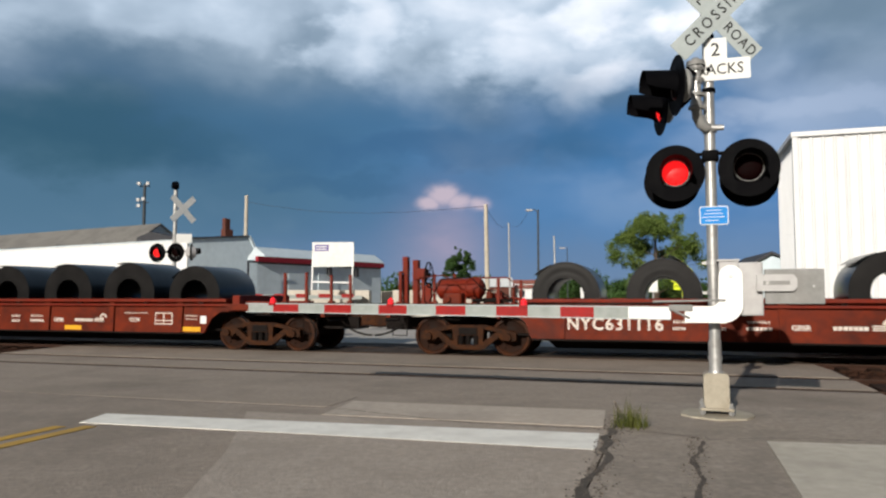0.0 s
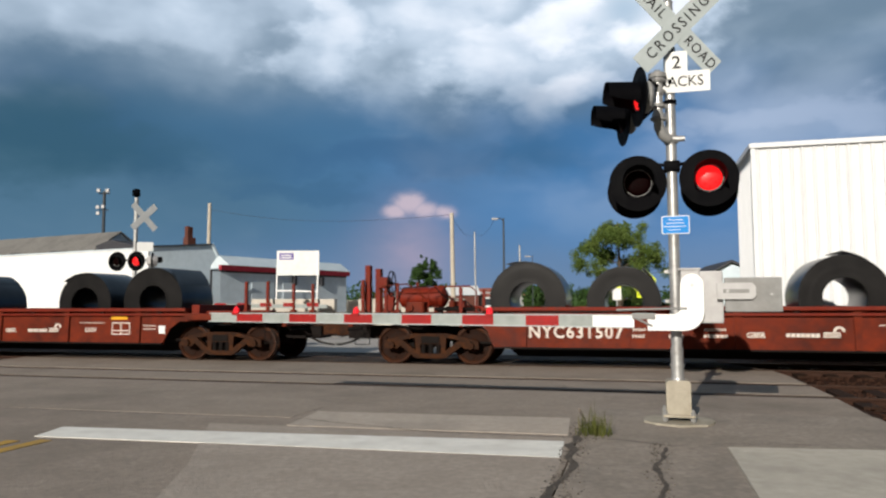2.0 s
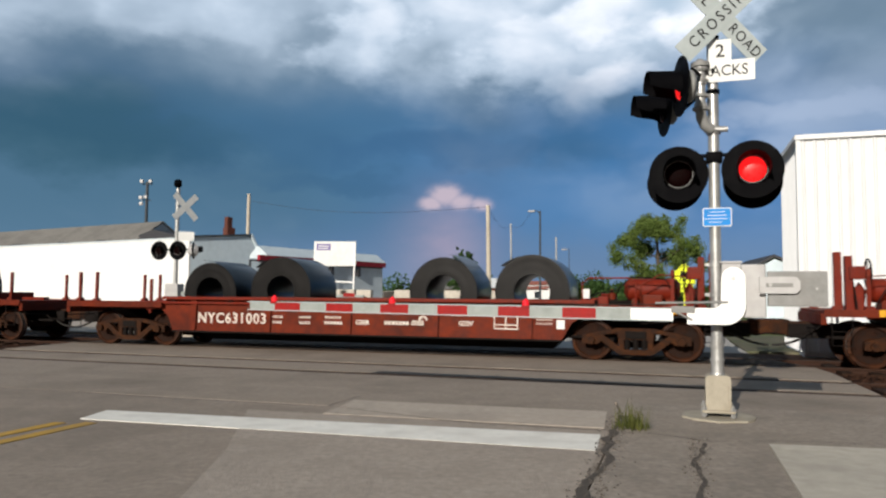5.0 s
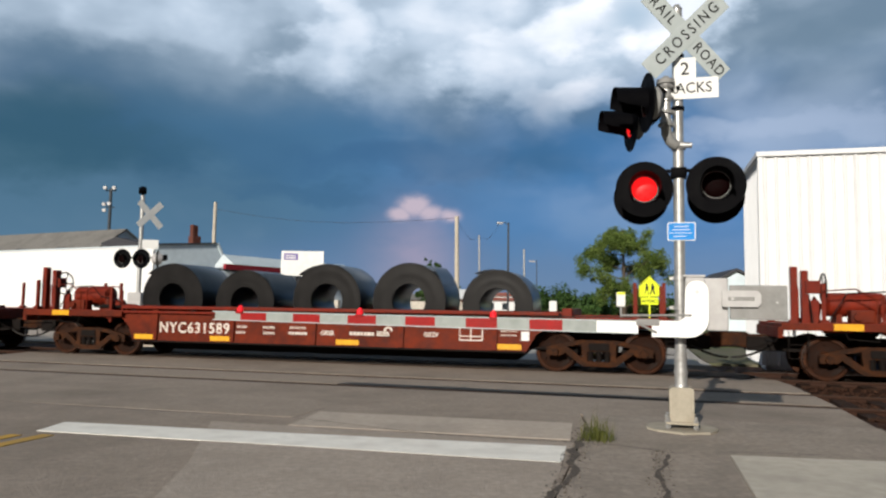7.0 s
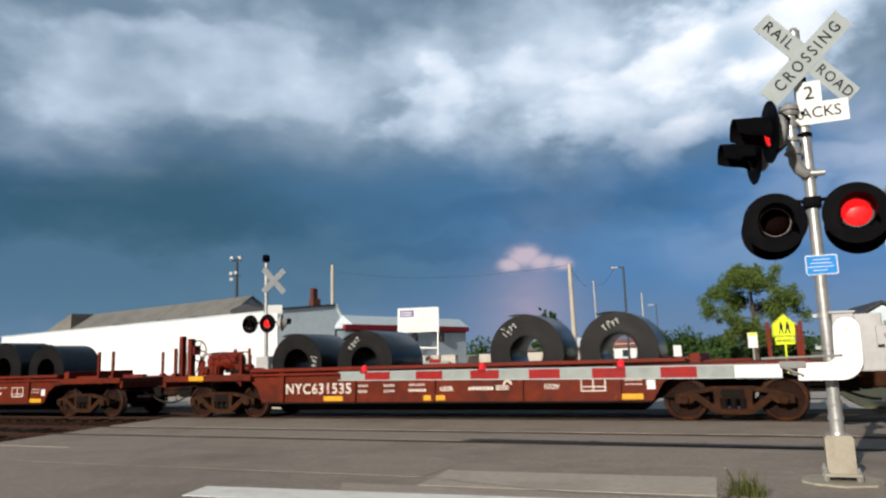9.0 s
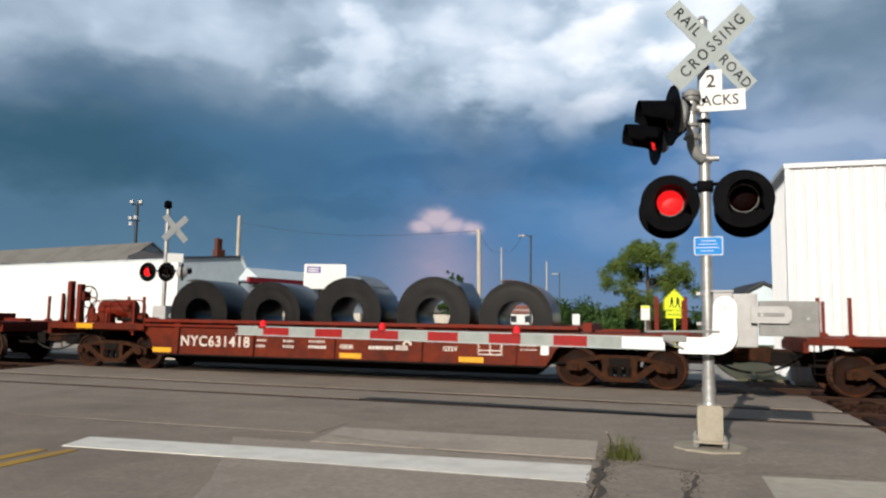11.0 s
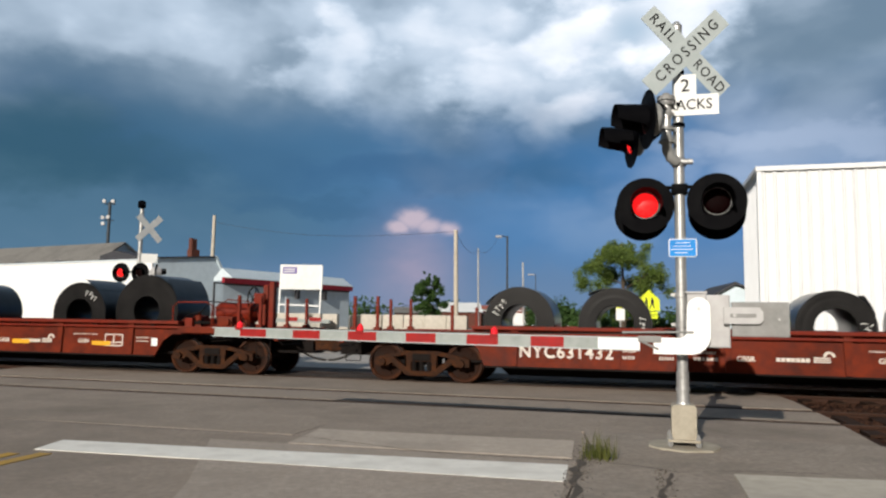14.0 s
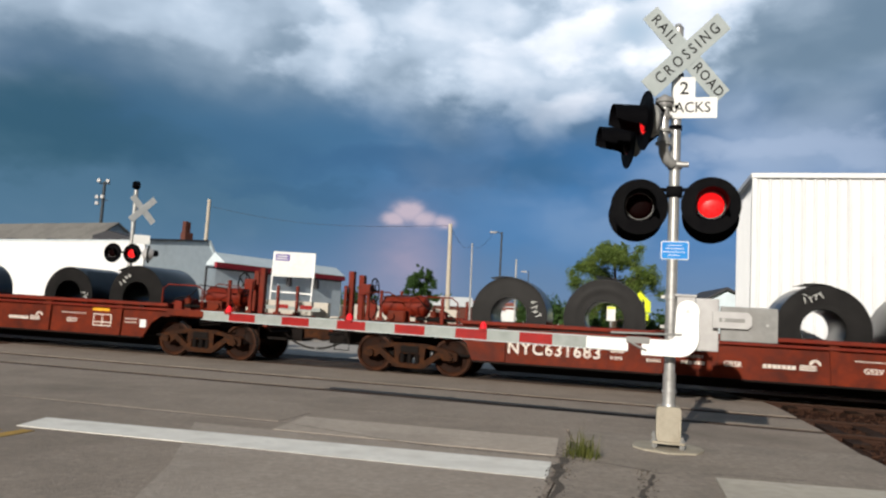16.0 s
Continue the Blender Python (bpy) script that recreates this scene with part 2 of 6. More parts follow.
CAR_RED = material("oxide_red_paint", (0.074, 0.0080, 0.0014), (0.145, 0.0175, 0.0032), 0.62, 0, 5, 0.12, (0.030, 0.0050, 0.0020), 0.75, 1.1)
CAR_RAIL = material("worn_red_rail", (0.092, 0.0068, 0.0020), (0.170, 0.0160, 0.0046), 0.6, 0, 7, 0.15, (0.075, 0.03, 0.018), 0.4, 2.0)
# underframe grime taken near black, so the colour holds the deep shade too
CAR_DARK = material("grimy_shaded_underframe", (0.003, 0.0018, 0.0015), (0.008, 0.005, 0.0038), 0.8, 0, 9, 0.3)
TRUCK_RUST = material("truck_rust", (0.007, 0.0022, 0.0008), (0.066, 0.022, 0.0065), 0.8, 0.0, 9, 0.4, (0.012, 0.0065, 0.004), 0.6, 2.5)
WHEEL_RUST = material("wheel_rust", (0.012, 0.0034, 0.0010), (0.060, 0.0185, 0.0056), 0.7, 0.0, 7, 0.25, (0.024, 0.012, 0.008), 0.5, 3.0)
# wheel rust darkened by the shade of the recessed web
WHEEL_WEB = material("wheel_web_rust_shade", (0.006, 0.002, 0.0009), (0.022, 0.0070, 0.0026), 0.8, 0, 7, 0.25, (0.010, 0.005, 0.003), 0.6, 3.0)
WHEEL_TREAD = material("wheel_tread", (0.20, 0.17, 0.15), (0.32, 0.28, 0.25), 0.4, 0.7, 14, 0.1)
LETTER = material("white_lettering", (0.46, 0.42, 0.37), (0.70, 0.66, 0.60), 0.7, 0, 14, 0.0, (0.25, 0.10, 0.07), 0.35, 5.0)
REFLECT = material("yellow_reflector", (0.55, 0.27, 0.012), (0.72, 0.38, 0.03), 0.45, 0, 10, 0.05, (0.35, 0.18, 0.03), 0.5, 4.0)
HOSE = material("hose_rubber", (0.014, 0.013, 0.012), (0.03, 0.027, 0.025), 0.7, 0, 10, 0.1)


def coil_material(name, low, high, face):
    m = bpy.data.materials.new(name)
    m.use_nodes = True
    nt = m.node_tree
    N, L = nt.nodes, nt.links
    bsdf = N["Principled BSDF"]
    coord = N.new("ShaderNodeTexCoord").outputs["Object"]
    sep = N.new("ShaderNodeSeparateXYZ")
    L.new(coord, sep.inputs[0])
    ops = []
    for i in (0, 2):
        n = N.new("ShaderNodeMath")
        n.operation = "MULTIPLY"
        L.new(sep.outputs[i], n.inputs[0])
        L.new(sep.outputs[i], n.inputs[1])
        ops.append(n.outputs[0])
    add = N.new("ShaderNodeMath")
    L.new(ops[0], add.inputs[0])
    L.new(ops[1], add.inputs[1])
    root = N.new("ShaderNodeMath")
    root.operation = "SQRT"
    L.new(add.outputs[0], root.inputs[0])
    comb = N.new("ShaderNodeCombineXYZ")
    if face:
        L.new(root.outputs[0], comb.inputs[0])       # rings of the wound strip
    else:
        L.new(sep.outputs[1], comb.inputs[0])        # bands round the coil
    rings = N.new("ShaderNodeTexNoise")
    L.new(comb.outputs[0], rings.inputs["Vector"])
    rings.inputs["Scale"].default_value, rings.inputs["Detail"].default_value = (70.0, 3.0) if face else (4.0, 3.0)
    smear = N.new("ShaderNodeTexNoise")
    L.new(coord, smear.inputs["Vector"])
    smear.inputs["Scale"].default_value, smear.inputs["Detail"].default_value = 2.2, 6.0
    both = N.new("ShaderNodeMath")
    both.operation = "MULTIPLY_ADD"
    L.new(rings.outputs["Fac"], both.inputs[0])
    both.inputs[1].default_value = 0.25 if face else 0.55
    L.new(smear.outputs["Fac"], both.inputs[2])
    cr = N.new("ShaderNodeMapRange")
    L.new(both.outputs[0], cr.inputs[0])
    cr.inputs[1].default_value, cr.inputs[2].default_value = (0.38, 0.88) if face else (0.5, 1.05)
    mx = N.new("ShaderNodeMix")
    mx.data_type = "RGBA"
    L.new(cr.outputs[0], mx.inputs[0])
    mx.inputs[6].default_value, mx.inputs[7].default_value = (*low, 1), (*high, 1)
    L.new(mx.outputs[2], bsdf.inputs["Base Color"])
    bsdf.inputs["Metallic"].default_value = 0.0 if face else 0.25
    bsdf.inputs["Specular IOR Level"].default_value = 0.10 if face else 0.42
    bsdf.inputs["Roughness"].default_value = 0.42 if face else 0.30
    b = N.new("ShaderNodeBump")
    b.inputs["Strength"].default_value, b.inputs["Distance"].default_value = (0.05, 0.004) if face else (0.08, 0.02)
    L.new(rings.outputs["Fac"], b.inputs["Height"])
    L.new(b.outputs[0], bsdf.inputs["Normal"])
    return m


COIL_FACE = coil_material("coil_edge_steel", (0.0040, 0.0038, 0.0039), (0.0125, 0.0117, 0.0116), True)
COIL_SIDE = coil_material("coil_outer_wrap", (0.0050, 0.0070, 0.0100), (0.018, 0.024, 0.031), False)
COIL_BORE = coil_material("coil_bore", (0.0022, 0.0019, 0.0019), (0.007, 0.006, 0.0056), False)
COIL_RUST = coil_material("coil_rust_wrap", (0.10, 0.042, 0.022), (0.19, 0.085, 0.045), False)
CHALK = material("chalk_mark", (0.42, 0.42, 0.40), (0.6, 0.6, 0.58), 0.9, 0, 20, 0.0)

GALV = material("galvanised_steel", (0.30, 0.30, 0.295), (0.46, 0.46, 0.455), 0.4, 0.55, 10, 0.08, (0.25, 0.23, 0.2), 0.4, 3.0)
CASE_GREY = material("aluminium_case", (0.31, 0.305, 0.305), (0.41, 0.405, 0.405), 0.5, 0.15, 6, 0.05, (0.27, 0.255, 0.235), 0.45, 2.5)
CASE_DARK = material("weathered_counterweight", (0.17, 0.17, 0.165), (0.26, 0.26, 0.255), 0.6, 0.1, 7, 0.08, (0.18, 0.17, 0.16), 0.5, 3.0)
BLACK = material("black_enamel", (0.0012, 0.0012, 0.0017), (0.0028, 0.0028, 0.0036), 0.6, 0, 8, 0.05, spec=0.03)
SIGN_WHITE = material("white_reflective_sheet", (0.60, 0.61, 0.60), (0.70, 0.71, 0.70), 0.5, 0, 5, 0.02, (0.5, 0.5, 0.48), 0.4, 2.0)
SIGN_GREY = material("aged_reflective_sheet", (0.32, 0.36, 0.365), (0.39, 0.43, 0.435), 0.5, 0, 5, 0.02, (0.28, 0.31, 0.31), 0.4, 2.0)
SIGN_BLACK = material("black_sign_ink", (0.015, 0.015, 0.015), (0.03, 0.03, 0.03), 0.6, 0, 5, 0.0)
SIGN_BLUE = material("blue_sign_sheet", (0.008, 0.16, 0.48), (0.015, 0.23, 0.60), 0.5, 0, 5, 0.0)
SIGN_YELLOW = material("fluorescent_yellow_sheet", (0.62, 0.72, 0.02), (0.72, 0.80, 0.04), 0.5, 0, 5, 0.0)
ARM_RED = material("red_reflective_sheet", (0.20, 0.006, 0.006), (0.29, 0.010, 0.009), 0.5, 0, 8, 0.0, (0.14, 0.02, 0.018), 0.4, 3.0)
ARM_GREY = material("silver_reflective_sheet", (0.22, 0.245, 0.235), (0.30, 0.325, 0.315), 0.5, 0, 8, 0.0, (0.17, 0.185, 0.175), 0.4, 3.0)
ARM_WHITE = material("white_arm_sheet", (0.74, 0.74, 0.73), (0.82, 0.82, 0.81), 0.5, 0, 6, 0.0)
LENS_ON = material("lit_red_lens", (0.35, 0.004, 0.004), (0.45, 0.006, 0.006), 0.3, 0, 30, 0.0, emit=(1.0, 0.014, 0.016), emit_strength=0.85)
LENS_GLOW = material("small_lit_lens", (0.6, 0.01, 0.02), (0.7, 0.02, 0.03), 0.3, 0, 30, 0.0, emit=(1.0, 0.02, 0.03), emit_strength=0.22)
LENS_OFF = material("dark_red_lens", (0.0022, 0.0003, 0.0003), (0.005, 0.0007, 0.0007), 0.55, 0, 30, 0.2, spec=0.02)

WALL_WHITE = material("white_painted_wall", (0.60, 0.605, 0.61), (0.69, 0.695, 0.70), 0.7, 0, 3, 0.05, (0.55, 0.55, 0.53), 0.35, 0.5)
WALL_BLUE = material("pale_blue_metal_wall", (0.50, 0.58, 0.63), (0.60, 0.68, 0.73), 0.65, 0, 2, 0.05, (0.33, 0.38, 0.41), 0.4, 0.4)
WALL_METAL = material("white_metal_cladding", (0.60, 0.61, 0.62), (0.67, 0.68, 0.69), 0.6, 0, 1.5, 0.03, (0.54, 0.54, 0.54), 0.3, 0.6)
ROOF_GREY = material("grey_shingle_roof", (0.13, 0.125, 0.115), (0.21, 0.20, 0.185), 0.85, 0, 6, 0.3, (0.09, 0.085, 0.08), 0.5, 0.5)
ROOF_PALE = material("pale_metal_roof", (0.46, 0.53, 0.57), (0.56, 0.63, 0.67), 0.55, 0.1, 2, 0.05)
FASCIA_RED = material("dark_red_fascia", (0.20, 0.015, 0.025), (0.27, 0.025, 0.035), 0.6, 0, 4, 0.0)
TRIM_DARK = material("dark_trim", (0.03, 0.03, 0.035), (0.06, 0.06, 0.065), 0.7, 0, 6, 0.0)
BRICK_RED = material("red_brick", (0.07, 0.025, 0.018), (0.14, 0.055, 0.042), 0.85, 0, 9, 0.2, (0.10, 0.05, 0.04), 0.4, 2.0)
ROOF_RED = material("red_roof", (0.28, 0.09, 0.06), (0.38, 0.14, 0.10), 0.8, 0, 3, 0.1)
GLASS_DARK = material("dark_window_glass", (0.02, 0.025, 0.03), (0.04, 0.05, 0.06), 0.12, 0, 4, 0.0)
POLE_PALE = material("weathered_pale_wood", (0.36, 0.32, 0.26), (0.52, 0.47, 0.40), 0.8, 0, 6, 0.2, (0.26, 0.22, 0.17), 0.5, 1.5)
POLE_DARK = material("dark_steel_pole", (0.035, 0.042, 0.05), (0.07, 0.08, 0.09), 0.6, 0.2, 6, 0.05)
BLOCK = material("pale_concrete_block", (0.40, 0.37, 0.32), (0.56, 0.52, 0.46), 0.85, 0, 5, 0.2, (0.3, 0.27, 0.22), 0.4, 1.0, island=True)
BARK = material("bark", (0.05, 0.038, 0.028), (0.11, 0.085, 0.065), 0.95, 0, 9, 0.6)
LEAF = material("sunlit_leaf", (0.038, 0.072, 0.012), (0.125, 0.165, 0.038), 0.6, 0, 1.2, 0.0)
LEAF_DARK = material("dark_leaf", (0.016, 0.040, 0.010), (0.045, 0.085, 0.020), 0.65, 0, 1.4, 0.0)
WEED = material("dry_weed", (0.045, 0.060, 0.012), (0.12, 0.115, 0.03), 0.8, 0, 6, 0.0)
BLUE_BASE = material("blue_painted_base", (0.055, 0.10, 0.17), (0.085, 0.145, 0.23), 0.6, 0, 3, 0.05, (0.05, 0.07, 0.10), 0.4, 0.8)
PURPLE = material("purple_ink", (0.12, 0.09, 0.26), (0.16, 0.12, 0.32), 0.6, 0, 4, 0.0)


# ---------------------------------------------------------------- mesh helpers
class Shape:
    """Collects boxes, tubes and prisms into one bmesh."""

    def __init__(self):
        self.bm = bmesh.new()

    def _add(self, verts, m):
        if m is not None:
            bmesh.ops.transform(self.bm, matrix=m, verts=verts)

    def box(self, x0, y0, z0, x1, y1, z1, bevel=0.0, m=None):
        r = bmesh.ops.create_cube(self.bm, size=1.0)
        vs = r["verts"]
        for v in vs:
            v.co = Vector(((x0, x1)[v.co.x > 0], (y0, y1)[v.co.y > 0], (z0, z1)[v.co.z > 0]))
        self._add(vs, m)
        if bevel:
            es = {e for v in vs for e in v.link_edges}
            bmesh.ops.bevel(self.bm, geom=list(es), offset=bevel, segments=2, affect="EDGES", profile=0.6)
        return self

    def tube(self, a, b, r0, r1=None, seg=14, caps=True):
        a, b = Vector(a), Vector(b)
        d = b - a
        r = bmesh.ops.create_cone(self.bm, cap_ends=caps, segments=seg, radius1=r0, radius2=r0 if r1 is None else r1, depth=d.length)
        q = Vector((0, 0, 1)).rotation_difference(d.normalized()) if d.length else None
        m = Matrix.Translation((a + b) / 2) @ q.to_matrix().to_4x4()
        bmesh.ops.transform(self.bm, matrix=m, verts=r["verts"])
        return self

    def path(self, pts, r, seg=8):
        """A round bar swept along points, in one piece."""
        pts = [Vector(p) for p in pts]
        rings = []
        for i, p in enumerate(pts):
            d = (pts[min(i + 1, len(pts) - 1)] - pts[max(i - 1, 0)]).normalized()
            side = d.orthogonal().normalized() if not rings else (last - d * last.dot(d)).normalized()
            last, up = side, d.cross(side)
            rings.append([self.bm.verts.new(p + (side * math.cos(2 * math.pi * j / seg) + up * math.sin(2 * math.pi * j / seg)) * r) for j in range(seg)])
        for a, b in zip(rings, rings[1:]):
            for j in range(seg):
                self.bm.faces.new((a[j], a[(j + 1) % seg], b[(j + 1) % seg], b[j]))
        self.bm.faces.new(rings[0][::-1])
        self.bm.faces.new(rings[-1])
        return self

    def prism(self, outline, axis, lo, hi, holes=None):
        """A closed outline of (a, b) pairs pushed along an axis: 'y' takes (x, z), 'x' takes (y, z), 'z' takes (x, y)."""
        def at(p, w):
            a, b = p
            return {"y": (a, w, b), "x": (w, a, b), "z": (a, b, w)}[axis]
        lows = [self.bm.verts.new(at(p, lo)) for p in outline]
        highs = [self.bm.verts.new(at(p, hi)) for p in outline]
        n = len(outline)
        faces = [self.bm.faces.new(lows), self.bm.faces.new(highs)]
        faces += [self.bm.faces.new((lows[i], lows[(i + 1) % n], highs[(i + 1) % n], highs[i])) for i in range(n)]
        bmesh.ops.recalc_face_normals(self.bm, faces=faces)
        return self

    def lathe(self, profile, seg=40, m=None, arc=2 * math.pi, start=0.0):
        """A profile of (radius, height) turned round z."""
        closed = abs(arc - 2 * math.pi) < 1e-6
        count = seg if closed else seg + 1
        rings = []
        for i in range(count):
            a = start + arc * i / seg
            rings.append([self.bm.verts.new((r * math.cos(a), r * math.sin(a), h)) for r, h in profile])
        vs = [v for ring in rings for v in ring]
        for i in range(seg):
            p, q = rings[i], rings[(i + 1) % count]
            for j in range(len(profile) - 1):
                try:
                    self.bm.faces.new((p[j], q[j], q[j + 1], p[j + 1]))
                except ValueError:
                    pass
        self._add(vs, m)
        return self


def to_mesh(name, shape, mats, smooth=False):
    bm = shape.bm if isinstance(shape, Shape) else shape
    bmesh.ops.remove_doubles(bm, verts=bm.verts, dist=1e-5)
    me = bpy.data.meshes.new(name)
    bm.to_mesh(me)
    bm.free()
    for m in mats if isinstance(mats, (list, tuple)) else [mats]:
        me.materials.append(m)
    if smooth:
        for p in me.polygons:
            p.use_smooth = True
        me.set_sharp_from_angle(angle=radians(38))
    return me


def part(name, shape, mats, parent=None, label="", m=None, smooth=False):
    ob = new(name, to_mesh(name, shape, mats, smooth))
    if parent is not None:
        ob.parent = parent
    if m is not None:
        ob.matrix_basis = m
    return tagged(ob, label)


def again(name, ob, parent, m):
    """The same mesh once more."""
    o = new(name, ob.data)
    o.parent = parent
    o.matrix_basis = m
    return o


def thing(name, m, label, category, group="", kind=""):
    ob = new(name)
    ob.empty_display_size = 0.2
    ob.matrix_basis = m
    return tagged(ob, label, category, group, kind)


def lettering(name, text, size, mat, parent, m, depth=0.002, align="CENTER", stretch=1.0, bold=0.0, gap=1.0):
    cu = bpy.data.curves.new(name, "FONT")
    cu.body, cu.size, cu.extrude, cu.align_x, cu.align_y = text, size, depth, align, "CENTER"
    cu.offset, cu.space_character = bold, gap
    cu.resolution_u = 3
    tmp = bpy.data.objects.new(name, cu)
    scene.collection.objects.link(tmp)
    me = bpy.data.meshes.new_from_object(tmp.evaluated_get(bpy.context.evaluated_depsgraph_get()))
    bpy.data.objects.remove(tmp)
    bpy.data.curves.remove(cu)
    for v in me.vertices:
        v.co.x *= stretch
    me.materials.clear()
    me.materials.append(mat)
    ob = new(name, me)
    ob.parent = parent
    ob.matrix_basis = m
    return ob


UPRIGHT = pose(0, 0, 0, 90, 0, 0)            # lettering on a face that looks along -y


# ---------------------------------------------------------------- ground, road, tracks
def sheet(name, outline, z, mat, label, thick=0.06, kind="structure", category="", in_track=True):
    pts = [tuple(place(u, q)[:2]) for u, q in outline] if in_track else outline
    s = Shape().prism(pts, "z", z - thick, z)
    ob = part(name, s, mat)
    return tagged(ob, label, category or name, "", kind)


sheet("ground", [(-1800, -1500), (1800, -1500), (1800, 1800), (-1800, 1800)], -0.12, EARTH, "dry brown earth and thin grass reaching the horizon", 0.5, category="ground")
sheet("track_bed", [(-400, -6.4), (400, -6.4), (400, 4.6), (-400, 4.6)], -0.10, BALLAST, "rusty brown ballast bed under two tracks", 0.1, category="ballast")

# the near road with its shoulder, the crossing and the lot behind it
sheet("road", [(-6.6, -40), (4.15, -40), (4.15, -6.7), (4.0, -5.75), (-6.6, -5.75)], 0.0, ASPHALT, "grey worn asphalt road up to the crossing", 0.12, category="road")
sheet("road_shoulder", [(4.17, -40), (7.6, -40), (7.3, -6.9), (7.25, -5.75), (4.03, -5.75), (4.17, -6.7)], 0.012, ASPHALT_OLD, "cracked grey asphalt shoulder beside the road", 0.13, category="pavement")
sheet("road_shoulder_far", [(-11, -40), (-6.62, -40), (-6.62, -5.75), (-8.8, -5.75)], -0.012, ASPHALT_OLD, "cracked grey asphalt edge of the road", 0.11, category="pavement")
sheet("crossing_panel_1", [(-8.9, -5.73), (7.25, -5.73), (7.28, -4.02), (-9.3, -4.02)], -0.002, ASPHALT, "asphalt approach before the first rail", 0.10, category="crossing")
sheet("crossing_panel_2", [(-9.35, -3.72), (7.3, -3.72), (7.28, -2.53), (-9.7, -2.53)], -0.004, ASPHALT, "asphalt panel between the rails of the empty track", 0.10, category="crossing")
sheet("crossing_panel_3", [(-9.75, -2.22), (7.27, -2.22), (7.25, -0.9), (7.15, 0.06), (-10.1, 0.06)], -0.002, ASPHALT, "asphalt panel between the two tracks", 0.10, category="crossing")
# near-black colour here paints in the shade below the cars
sheet("crossing_panel_4", [(-10.1, 0.34), (7.05, 0.34), (6.6, 1.56), (-10.2, 1.56)], -0.004, RAIL_SEAL_SHADE, "asphalt panel between the rails, the train's shade painted into its dark colour", 0.10, category="crossing")
sheet("rail_seal_1", [(-9.3, -4.01), (7.28, -4.01), (7.28, -3.90), (-9.3, -3.90)], -0.005, RAIL_SEAL_SHADE, "dark worn filler along the first rail", 0.08, category="crossing")
sheet("rail_seal_2", [(-9.3, -3.82), (7.28, -3.82), (7.28, -3.73), (-9.3, -3.73)], -0.008, RAIL_SEAL_SHADE, "dark worn filler along the first rail", 0.08, category="crossing")
sheet("rail_seal_3", [(-9.7, -2.52), (7.27, -2.52), (7.27, -2.40), (-9.7, -2.40)], -0.006, RAIL_SEAL_SHADE, "dark worn filler along the second rail", 0.08, category="crossing")
sheet("rail_seal_4", [(-9.7, -2.32), (7.27, -2.32), (7.27, -2.23), (-9.7, -2.23)], -0.012, RAIL_SEAL_SHADE, "dark worn filler along the second rail", 0.08, category="crossing")
# dirty ground, darkened further to paint the train's shade
sheet("track_edge", [(-10, 1.84), (6.4, 1.84), (6.3, 3.2), (-10, 3.2)], -0.006, RAIL_SEAL_SHADE, "dark dirty strip behind the far rail with the train's shade painted in", 0.10, category="crossing")
sheet("road_beyond", [(-9, 3.24), (6.3, 3.24), (6.2, 6), (6.2, 180), (-6, 180), (-6, 12)], -0.002, PALE_ROAD, "grey road going on behind the tracks", 0.10, category="road")
sheet("paved_lot", [(-70, 4.7), (-9.05, 4.7), (-6.05, 12), (-6.05, 95), (-70, 95)], -0.03, ASPHALT_PATCH, "pale paved yard in front of the sheds", 0.08, category="pavement")
sheet("verge", [(6.25, 13.0), (40, 13.0), (40, 140), (6.25, 140)], -0.035, GRASS_GROUND, "green grass verge behind the tracks", 0.08, category="grass")
sheet("gravel_apron", [(6.35, 4.64), (40, 4.64), (40, 12.96), (6.25, 12.96)], -0.045, EARTH, "brown earth and thin grass behind the tracks", 0.08, category="earth")
sheet("worn_lane", [(0.2, -7.75), (4.1, -7.7), (4.12, -12.6), (2.5, -12.6), (1.2, -9.6)], 0.003, ASPHALT_WORN, "paler worn part of the lane beside the kerb", 0.02, category="road patch")
sheet("asphalt_repair", [(1.1, -7.7), (4.05, -7.55), (3.98, -6.5), (1.0, -6.7)], 0.005, ASPHALT_PATCH, "paler rectangular asphalt repair", 0.02, category="road patch")
sheet("asphalt_repair_long", [(-5.8, -7.3), (0.9, -7.2), (0.92, -6.35), (-5.8, -6.5)], 0.004, ASPHALT, "paler strip of asphalt repair", 0.02, category="road patch")

sheet("stop_line", [(1.45, 6.74), (1.27, 6.04), (-1.2, 6.72), (-3.68, 7.36), (-3.66, 7.90), (-1.2, 7.33)], 0.006, LINE_WHITE, "worn white stop line painted across the lane", 0.012, category="road marking", in_track=False)
sheet("centre_line_2", [(-1.10, -40), (-0.96, -40), (-0.97, -9.1), (-1.11, -9.1)], 0.006, LINE_YELLOW, "faded yellow centre line on the road", 0.012, category="road marking")
sheet("centre_line_1", [(-0.82, -40), (-0.68, -40), (-0.69, -9.0), (-0.83, -9.0)], 0.006, LINE_YELLOW, "faded yellow centre line on the road", 0.012, category="road marking")
sheet("pale_slab", [(5.47, -16), (7.2, -16), (6.95, -7.75), (5.47, -7.95)], 0.03, CONCRETE, "pale concrete slab let into the shoulder", 0.03, category="slab")


